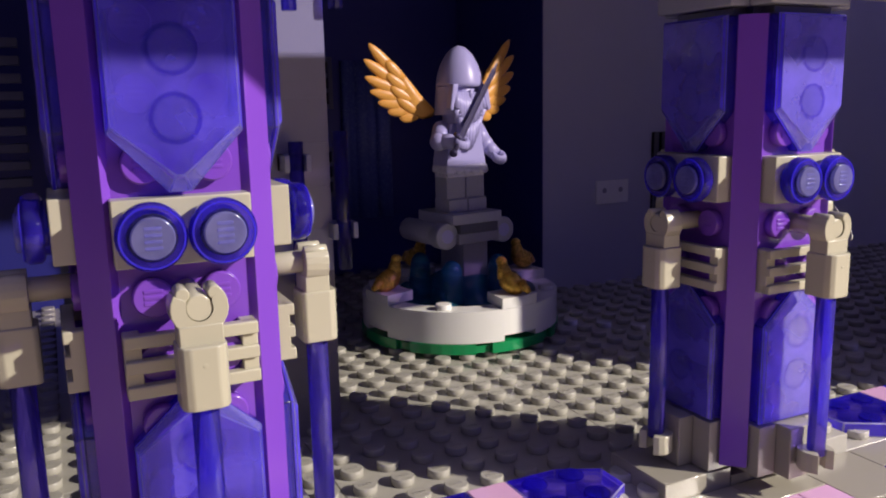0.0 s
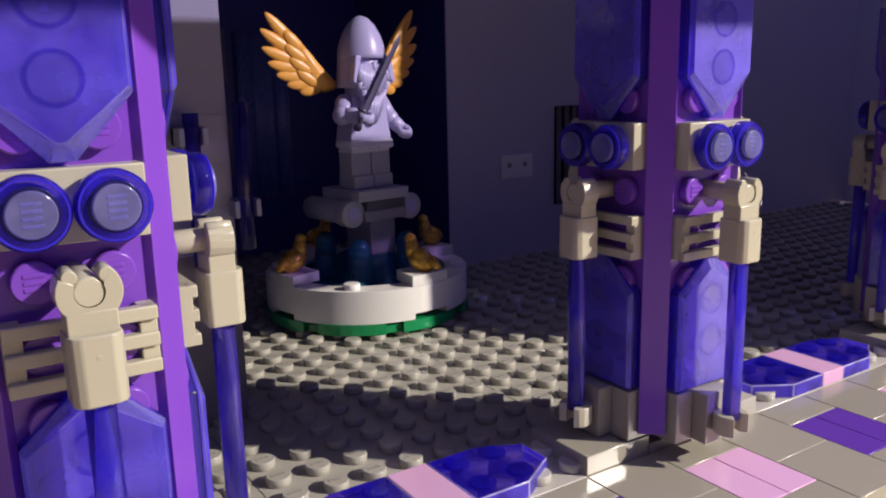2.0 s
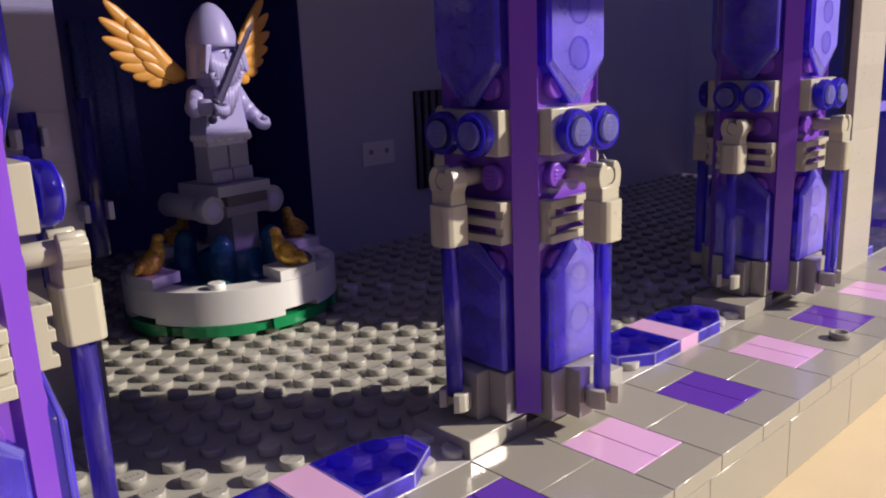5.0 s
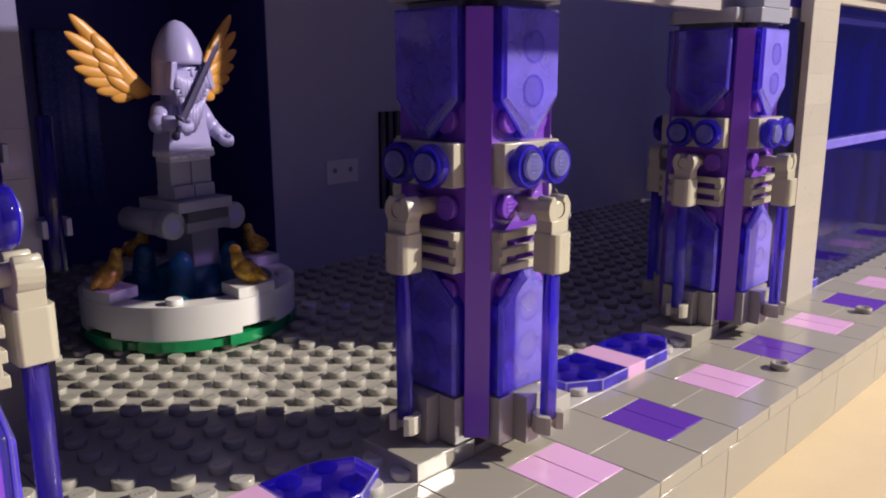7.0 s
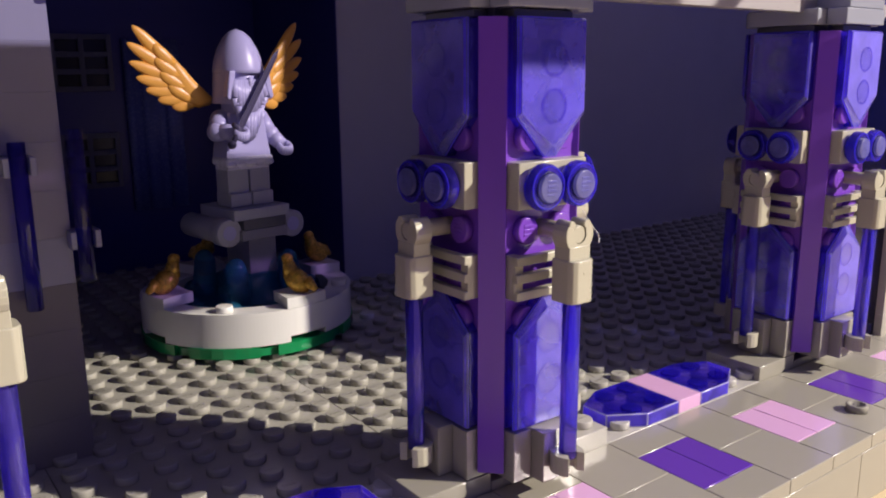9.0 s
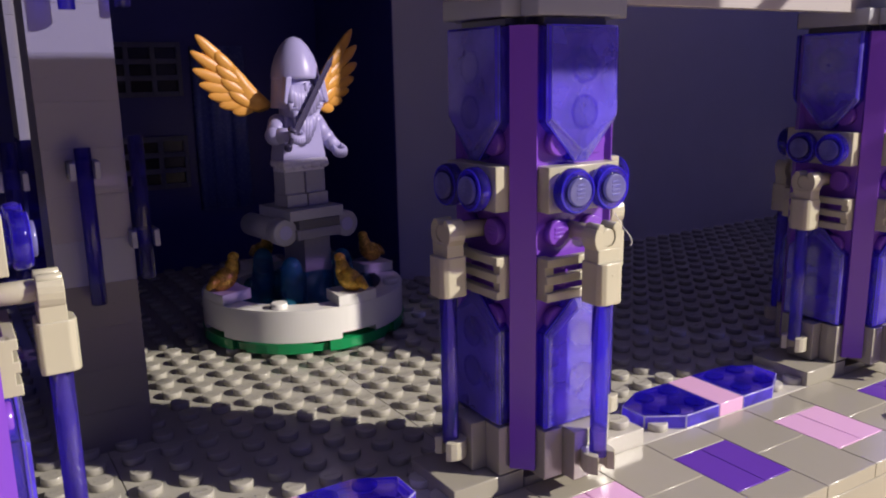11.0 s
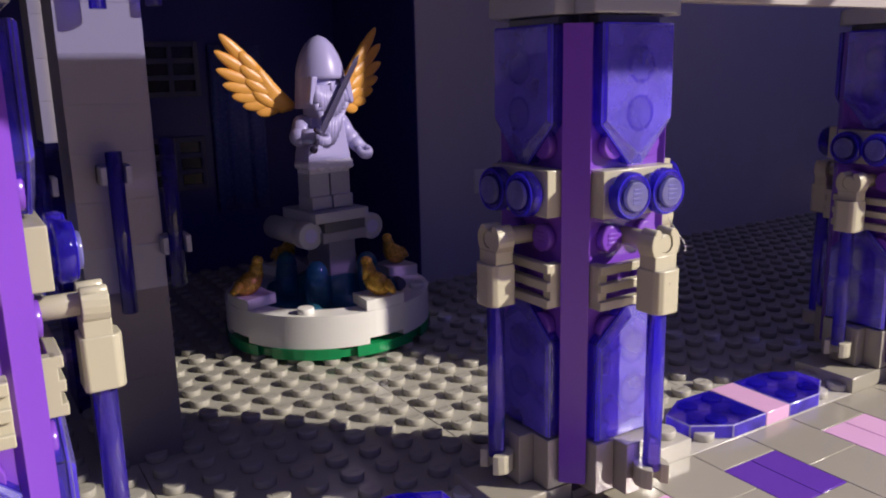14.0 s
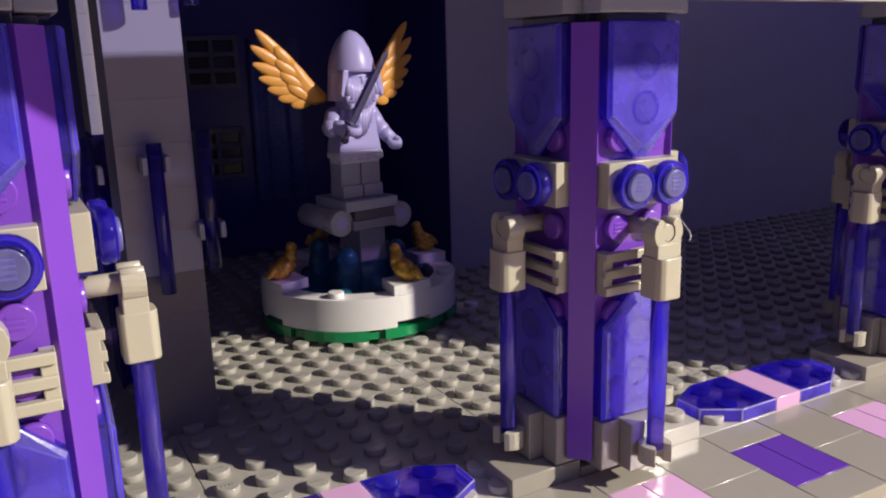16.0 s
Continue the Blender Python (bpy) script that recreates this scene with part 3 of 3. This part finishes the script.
# ---------- window right of the pillars ----------
win = thing("window_1", "tall tan window frame with dark blue panes", "window", kind="structure")
for k in range(13):
    bm = bmesh.new()
    z0 = -3.2 + 9.6 * k
    box(bm, 147.5, 169, 6.2, 10, z0 + 0.01, min(z0 + 9.59, 101.7), 0.05)
    if z0 < 100:
        part("frame_brick", bm, "frame_tan", win)
    else:
        bm.free()
bm = bmesh.new()
box(bm, 169.1, 330, 6.2, 10, 95.4, 101.7)
part("frame_top", bm, "frame_tan", win)
for nm, x0, x1, z0, z1 in (("pane", 169.1, 330, 0.1, 48.8), ("pane", 169.1, 330, 52, 95.3), ("pane", 126, 147.4, 0.1, 88.8)):
    bm = bmesh.new()
    box(bm, x0, x1, 8.4, 9.6, z0, z1, 0)
    part(nm, bm, "clear_pane" if x0 > 150 else "clear_dark_pane", win)
bm = bmesh.new()
box(bm, 169.1, 330, 6.4, 10.4, 48.9, 51.9)
part("ledge", bm, "clear_blue", win, "clear blue ledge between the panes")
# wall added behind the panes to stop lamp light coming through the window
bm = bmesh.new()
box(bm, 136, 330, 38, 41, -3.1, 101.7)
part("recess_wall", bm, "navy", win)
for i in range(6):
    bm = bmesh.new()
    cyl(bm, (186 + 26 * i, 22, 0), 5.5, 92, "z", 16, 0.3)
    part("blue_column", bm, "clear_blue_deep", win)

# ---------- statue and fountain ----------
FX, FY, FTURN = 8.0, 136.0, 8.5


def arc(bm, r0, r1, a0, a1, z0, z1, n=8):
    """A piece of round wall between two radii, from one angle to another."""
    rows = []
    for i in range(n + 1):
        t = radians(a0 + (a1 - a0) * i / n)
        c, d = math.cos(t), math.sin(t)
        rows.append([bm.verts.new(v) for v in ((r0 * c, r0 * d, z0), (r1 * c, r1 * d, z0), (r1 * c, r1 * d, z1), (r0 * c, r0 * d, z1))])
    for p, q in zip(rows, rows[1:]):
        for j in range(4):
            f = bm.faces.new((p[j], p[(j + 1) % 4], q[(j + 1) % 4], q[j]))
            f.smooth = False
    bm.faces.new(rows[0])
    bm.faces.new(list(reversed(rows[-1])))
    return bm


ft = thing("fountain", "round white fountain on a green ring with clear teal water", "fountain", (FX, FY, 1.8), FTURN)
for q in range(4):
    a0 = 45 + 90 * q
    for a1 in (a0, a0 + 45):
        bm = bmesh.new()
        arc(bm, 24, 32.4, a1 - 18, a1 + 18, -3.2, -0.1, 6)
        part("green_arc", bm, "green", ft)
        bm = bmesh.new()
        arc(bm, 24, 31.0, a1 + 18.2, a1 + 26.8, -3.2, -0.9, 3)
        part("green_base", bm, "green", ft)
    bm = bmesh.new()
    arc(bm, 25, 32, a0 - 45, a0 - 34, 1.7, 9.7, 3)
    arc(bm, 25, 32, a0 - 34, a0 + 34, 0.0, 9.7, 34)
    arc(bm, 25, 32, a0 + 34, a0 + 45, 1.7, 9.7, 3)
    part("basin_wall", bm, "white", ft)
    bm = bmesh.new()
    t = radians(a0)
    stud(bm, 28.5 * math.cos(t), 28.5 * math.sin(t), 9.7)
    part("rim_stud", bm, "white", ft)
    bm = bmesh.new()
    arc(bm, 21.5, 32, 90 * q - 12, 90 * q + 12, 9.8, 12.9, 5)
    part("rim_block", bm, "white", ft)
bm = bmesh.new()
cyl(bm, (0, 0, -0.6), 25, 2.4, "z", 40, 0.1)
part("basin_floor", bm, "stone_dark", ft)
for nm, bx, mat in (("plinth", (-2.7, 6.9, -6.5, 6.5, 1.8, 26), "stone_dark"), ("plinth_collar", (-6.5, 9.3, -9.6, 9.6, 26.05, 29.2), "stone_dark"),
                    ("plinth_band", (-6, 8.8, -9.8, 9.8, 29.25, 32.3), "stone_black"), ("plinth_plate", (-9, 10.2, -9.9, 9.9, 32.35, 35.6), "stone_mid")):
    bm = bmesh.new()
    box(bm, *bx)
    part(nm, bm, mat, ft)
for sx in (-9.8, 12.6):
    bm = bmesh.new()
    cyl(bm, (sx, 15, 28.8), 3.7, -18, "y", 22, 0.2)
    cyl(bm, (sx, -3, 28.8), 4.2, -5, "y", 24, 0.3)
    sp = part("spout", bm, "stone_mid", ft)
    bm = bmesh.new()
    cyl(bm, (sx, -8.0, 28.8), 2.2, -0.15, "y", 18, 0.02)
    part("spout_hole", bm, "stone", sp)
rnd = random.Random(4)
for ang in (45, 135, 225, 315):
    t = radians(ang)
    cx, cy = 14 * math.cos(t), 14 * math.sin(t)
    bm = bmesh.new()
    tube(bm, (cx, cy, 1.8), (cx * 0.93, cy * 0.93, 17), 4.4, 3.2, 18)
    blob(bm, (cx * 0.93, cy * 0.93, 17), (3.3, 3.3, 4.4))
    part("water_jet", bm, "clear_teal", ft, "clear teal water piece")
    for k in range(5):
        bm = bmesh.new()
        u = t + rnd.uniform(-0.7, 0.7)
        r = rnd.uniform(17, 21)
        blob(bm, (r * math.cos(u), r * math.sin(u), rnd.uniform(5, 7)), (3.2, 3.2, rnd.uniform(2.5, 4)))
        part("splash", bm, "clear_teal", ft)
bm = bmesh.new()
lathe(bm, [(6, 1.9), (24.6, 1.9), (24.6, 5.6), (18, 6.4), (9.5, 8.5), (9.5, 14), (7, 15)], seg=36)
part("water", bm, "clear_teal", ft)


def bird(at, rz):
    """A perched golden drop-shaped ornament with a raised neck."""
    bm = bmesh.new()
    tilt = Matrix.Rotation(radians(-28), 3, "X")
    blob(bm, (0, 0.6, 3.2), (3.3, 4.6, 3.2), 16, 10, tilt)
    tube(bm, (0, -1.6, 4.6), (0, -2.9, 9.0), 2.6, 1.5, 14)
    blob(bm, (0, -3.0, 9.3), (1.6, 1.9, 1.6), 12, 8)
    tube(bm, (0, 3.8, 3.4), (0, 7.0, 1.3), 1.9, 0.8, 12)
    ob = solid("ornament", bm, "pearl_gold", "glossy golden drop-shaped ornament on the fountain rim", "ornament", "fountain ornaments")
    ob.matrix_basis = mm(at[0], at[1], at[2], 0, 0, rz)


for ang, rz in ((180, 110), (270, 205), (0, 290), (90, 20)):
    t = radians(ang + FTURN)
    bird((FX + 26.5 * math.cos(t), FY + 26.5 * math.sin(t), 14.7), rz)

# the statue: one mesh, slots for stone, gold and blade
bm = bmesh.new()
SX, SY, SZ = 8.4, 135.3, 37.4
for sx in (-1, 1):
    box(bm, min(sx * 0.15, sx * 7.4), max(sx * 0.15, sx * 7.4), -4.6, 3.6, 0, 4.2, 0.3)
    box(bm, min(sx * 0.2, sx * 7.3), max(sx * 0.2, sx * 7.3), -3.4, 3.4, 4.0, 11.2, 0.3)
box(bm, -7.3, 7.3, -3.5, 3.5, 10.8, 13.0, 0.3)
leg_faces = len(bm.faces)
box(bm, -8.1, 8.1, -4.9, 4.2, 12.3, 15.0, 0.9)
for i in range(5):
    blob(bm, (-6.4 + 3.2 * i, -4.4, 12.9), (1.9, 0.9, 1.0), 10, 7)
belt_faces = len(bm.faces)
prism(bm, [(-7.8, 12.8), (7.8, 12.8), (7.4, 16), (5.6, 28), (-5.6, 28), (-7.4, 16)], -4, 4, "y", 0.5)
# arms
for sx, pts in ((-1, ((-6.6, 0, 26), (-9.2, -2.2, 22.5), (-4.8, -7.2, 22.8))), (1, ((6.6, 0, 26), (9.6, -1.0, 20.8), (11.8, -4.4, 17.4)))):
    for p, q, r, r2 in zip(pts, pts[1:], (2.9, 2.6), (2.6, 2.0)):
        tube(bm, p, q, r, r2, 16)
    for p in pts[:2]:
        blob(bm, p, (2.9, 2.9, 2.9), 14, 9)
    hx, hy, hz = pts[2]
    for t in range(-130, 131, 20):
        a = radians(t - 90)
        blob(bm, (hx + 1.9 * math.cos(a), hy + 1.2 * math.sin(a) - 1.2, hz - 0.6 + 0.9 * math.sin(a)), (0.85, 0.85, 1.5), 8, 6)
# head, pointed helmet with a neck guard, and beard
cyl(bm, (0.4, -0.2, 27), 5.6, 13.5, "z", 22, 0.8)
lathe(bm, [(7.0, 39.2), (7.5, 39.3), (7.45, 40.4), (7.0, 43), (5.9, 46.2), (4.2, 49.2), (2.2, 51.2), (0.3, 51.9)], (0.6, 0.2, 0), 28)
first = len(bm.verts)
arc(bm, 5.9, 7.4, -46, 226, 30.6, 39.4, 28)
bm.verts.ensure_lookup_table()
for v in bm.verts[first:]:
    drop = (39.4 - v.co.z) / 8.8
    v.co = Vector((0.6 + v.co.x * (1 + 0.10 * drop), 0.2 + v.co.y * (1 + 0.10 * drop), v.co.z))
for sx in (-1, 1):
    prism(bm, [(0.4 + sx * 4.6, 40.0), (0.4 + sx * 6.6, 40.0), (0.4 + sx * 7.9, 32.5), (0.4 + sx * 6.9, 31.6), (0.4 + sx * 5.6, 34)], -6.4, -3.8, "y", 0.4)
blob(bm, (0.3, -6.2, 36.6), (0.9, 0.9, 1.7), 8, 6)
for i in range(13):
    x = -5.4 + 0.9 * i
    ln = 15.5 - 0.3 * x * x
    mid = (x * 0.95 + 0.4 * math.sin(i * 2.1), -6.0, 35.8 - ln * 0.5)
    tube(bm, (x * 0.8, -5.6, 37.4), mid, 1.1, 1.3, 8)
    tube(bm, mid, (x * 0.8, -5.2, 35 - ln), 1.3, 0.5, 8)
stone_faces = len(bm.faces)
# wings: a smooth inner vane, then long pointed feathers under a row of short ones
PRIMARY = ((23.5, 23.0), (25.6, 17.6), (25.4, 11.6), (23.6, 6.6), (20.8, 2.6), (17.2, -0.8), (12.6, -3.4))
COVERT = ((17.6, 17.2), (17.6, 12.6), (16.2, 8.2), (13.8, 4.2))
for sx in (-1, 1):
    root = Vector((sx * 7.2, 4.8, 32.6))

    def wing_at(p, back, sx=sx, root=root):
        return root + Vector((sx * 0.86 * p[0], 0.12 * p[0] + back, (0.86 if sx < 0 else 0.97) * p[1]))

    for tips, w, back, start in ((PRIMARY, 4.5, 0.0, 0.30), (COVERT, 4.3, -0.7, 0.42)):
        for i, tip in enumerate(tips):
            f = i / (len(tips) - 1)
            base = Vector((9.5 - 5.0 * f, 9.0 - 10.0 * f)) * (start / 0.36)
            run = Vector(tip) - base
            nrm = Vector((-run.y, run.x)).normalized()
            prev = None
            for u, hw in ((0.0, 0.7), (0.3, 0.95), (0.6, 1.0), (0.8, 0.84), (0.91, 0.58), (0.97, 0.34), (1.0, 0.1)):
                cen = base + run * u + nrm * (1.3 * u * u - 1.3 * u)
                ring = []
                for q in range(8):
                    c, e = math.cos(math.pi * q / 4), math.sin(math.pi * q / 4)
                    ring.append(bm.verts.new(wing_at(cen + nrm * (0.5 * w * hw * c), back + 0.8 * hw * e)))
                if prev:
                    for q in range(8):
                        bm.faces.new((prev[q], prev[(q + 1) % 8], ring[(q + 1) % 8], ring[q]))
                else:
                    bm.faces.new(list(reversed(ring)))
                prev = ring
            bm.faces.new(prev)
    edge = [(-2.0, -1.2), (1.0, 2.0), (4.6, 5.6), (8.6, 10.4), (11.6, 13.6), (13.4, 11.6), (12.6, 6.4), (10.4, 1.6), (7.4, -2.6), (3.6, -3.8), (0.0, -3.0)]
    mid = bm.verts.new(wing_at((6.2, 3.2), -1.5))
    rear = bm.verts.new(wing_at((6.2, 3.2), 1.2))
    inner = [bm.verts.new(wing_at((6.2 + 0.8 * (p[0] - 6.2), 3.2 + 0.8 * (p[1] - 3.2)), -1.25)) for p in edge]
    outer = [bm.verts.new(wing_at(p, -0.2)) for p in edge]
    for i in range(len(edge)):
        j = (i + 1) % len(edge)
        bm.faces.new((mid, inner[i], inner[j]))
        bm.faces.new((inner[i], outer[i], outer[j], inner[j]))
        bm.faces.new((outer[i], rear, outer[j]))
wing_faces = len(bm.faces)
# sword
h0 = Vector((-6.4, -8.8, 22.2))
tip = Vector((9.6, -8.0, 46.2))
ax = (tip - h0).normalized()
side = ax.cross(Vector((0, 1, 0))).normalized()
prev = None
for u, hw, th in ((0.06, 1.05, 0.45), (0.9, 0.9, 0.4), (1.0, 0.1, 0.08)):
    cen = h0 + (tip - h0) * u
    ring = [bm.verts.new(cen + side * hw * a + Vector((0, 1, 0)) * th * b) for a, b in ((-1, 0), (0, -1), (1, 0), (0, 1))]
    if prev:
        for j in range(4):
            bm.faces.new((prev[j], prev[(j + 1) % 4], ring[(j + 1) % 4], ring[j]))
    else:
        bm.faces.new(list(reversed(ring)))
    prev = ring
bm.faces.new(prev)
tube(bm, h0 - ax * 3.4, h0 + ax * 2, 0.8, 0.8, 10)
tube(bm, h0 + ax * 1.6 - side * 2.6, h0 + ax * 1.6 + side * 2.6, 0.7, 0.7, 10)
blob(bm, h0 - ax * 3.6, (1.3, 1.3, 1.3), 10, 7)
bm.faces.ensure_lookup_table()
for i, f in enumerate(bm.faces):
    f.material_index = 3 if i < leg_faces else 4 if i < belt_faces else 0 if i < stone_faces else (1 if i < wing_faces else 2)
    if stone_faces <= i < wing_faces:
        f.smooth = True
turn = Matrix.Rotation(radians(FTURN), 3, "Z")
for v in bm.verts:
    v.co = turn @ v.co + Vector((SX, SY, SZ))
solid("statue", bm, ["stone", "gold", "steel", "stone_mid", "belt_white"], "pale grey winged statue with a dark sword on a plinth", "statue")

# ---------- brick pillars at the back ----------
def brick_pillar(x0, x1, y0, y1, low, high, label, change=4):
    th = thing("brick_pillar", label, "pillar", (x0, y0, -3.2), group="back pillars")
    for k in range(21):
        bm = bmesh.new()
        box(bm, 0, x1 - x0, 0, y1 - y0, 9.6 * k + 0.01, 9.6 * k + 9.59, 0.05)
        part("brick", bm, low if k < change else ("stone_mid" if k == 4 else high), th)
    return th


brick_pillar(-70, -54, 76, 92, "brick_dark", "pillar_grey", "tall pillar of dark grey bricks with clipped blue rods")
# lower seven courses get a dark material for the shade below the light's edge
brick_pillar(-70.6, -54.6, 112, 128, "clear_dark_rod", "pale", "tall pillar of pale grey bricks, lower courses made dark for shade", 7)
brick_pillar(-110, -94, 150, 166, "dark_grey", "pillar_grey", "tall pillar of dark grey bricks with clipped blue rods")


def wall_rod(x, y, z0, z1, zc, label):
    th = thing("wall_rod", label, "rod", (x, y, 0), group="wall rods")
    bm = bmesh.new()
    cyl(bm, (0, 0, z0), 1.6, z1 - z0, "z", 16, 0.15)
    part("rod", bm, "clear_dark_rod", th)
    bm = bmesh.new()
    for sx in (-2.9, 1.75):
        box(bm, sx, sx + 1.15, -1.6, 4.4, zc - 1.8, zc + 1.8, 0.2)
    box(bm, -2.9, 2.9, 2.2, 4.4, zc - 1.8, zc + 1.8, 0.2)
    part("holder", bm, "stone_mid", th)


wall_rod(-62.8, 71.5, 32.0, 64.6, 60.0, "clear dark blue rod clipped to the brick pillar")
wall_rod(-62.6, 71.5, 91.2, 127, 112, "clear dark blue rod clipped to the brick pillar")
wall_rod(-52.0, 74.0, 35.6, 66.4, 44.4, "clear dark blue rod clipped beside the brick pillar")
wall_rod(-51.8, 74.0, 92.2, 127, 114, "clear dark blue rod clipped beside the brick pillar")
wall_rod(-75.5, 78, 34, 66, 58, "clear dark blue rod clipped beside the brick pillar")

# ---------- things on the walls ----------
th = thing("socket_brick", "pale brick with two round holes set in the wall", "brick", (86.2, 167.2, 30.0))
bm = bmesh.new()
box(bm, 0, 16, 0, 4, 0, 9.5)
part("body", bm, "white", th)
for sx in (4, 12):
    bm = bmesh.new()
    cyl(bm, (sx, -0.05, 5.4), 1.1, 0.6, "y", 18, 0.02)
    part("hole", bm, "stone_dark", th)
th = thing("slot_grille", "dark upright slats in a recess of the wall", "grille", (114, 166.6, 17))
bm = bmesh.new()
box(bm, 0, 20, 0.6, 1.2, 0, 41)
part("backing", bm, "black", th)
for i in range(5):
    bm = bmesh.new()
    box(bm, 0.6 + 4.2 * i, 2.6 + 4.2 * i, -0.6, 0.55, 0, 41)
    part("slat", bm, "dark_grey", th)
for zz in (70, 32.4):
    for xx in (-31.5, -57.5):
        th = thing("lattice_window", "small dark grey lattice window in the alcove wall", "window", (xx + 0.0, 237.6, zz), group="lattice windows")
        bm = bmesh.new()
        box(bm, 0, 32, 1.8, 2.2, 0, 21.5, 0)
        part("backing", bm, "black", th)
        for i in range(4):
            bm = bmesh.new()
            box(bm, 10.2 * i, 10.2 * i + 1.8, 0, 1.7, 0, 21.5)
            part("upright", bm, "slate", th)
        for i in range(4):
            bm = bmesh.new()
            box(bm, 1.85, 32.3, 0.2, 1.6, 6.5 * i, 6.5 * i + 2)
            part("crossbar", bm, "slate", th)
bm = bmesh.new()
front = [(0.9 * i, 237.4 - 1.1 * math.sin(0.55 * i) - 0.4 * math.sin(1.3 * i)) for i in range(25)]
prism(bm, front + [(21.6, 239.8), (0.0, 239.8)], 22, 90, "z", 0)
for f in bm.faces:
    f.smooth = abs(f.normal.z) < 0.5
solid("wall_hanging", bm, "hanging_blue", "dark blue softly folded hanging on the alcove wall", "hanging").matrix_basis = mm(5, 0, 0)
th = thing("louvre_panel", "dark wall panel of level slats", "panel", (-175, 170, 50))
for i in range(9):
    bm = bmesh.new()
    box(bm, 0, 60, 0, 5, 5 * i, 5 * i + 2.6)
    part("slat", bm, "slate", th)

# ---------- loose ring studs on the walkway ----------
for x, y in ((89.7, -15.6), (157, -14.2)):
    bm = bmesh.new()
    lathe(bm, [(1.5, 0.0), (2.4, 0.0), (2.4, 1.5), (2.25, 1.65), (1.65, 1.65), (1.5, 0.3)], (x, y, 0), 24)
    solid("ring", bm, "grey", "small grey hollow stud ring on a tile", "ring", "tile rings")

# ---------- a stray fibre caught on a clip ----------
bm = bmesh.new()
pts = [Vector(p) for p in ((16.4, 2.6, 52.4), (17.0, 2.0, 51.0), (17.6, 1.6, 49.8), (18.3, 1.2, 48.8), (18.9, 0.9, 47.9), (19.0, 0.6, 47.1), (18.7, 0.4, 46.6), (18.2, 0.2, 46.4))]
for p, q in zip(pts, pts[1:]):
    tube(bm, p, q, 0.08, 0.08, 6)
solid("fibre", bm, "white", "thin curled pale fibre hanging from the pillar's clip", "fibre")
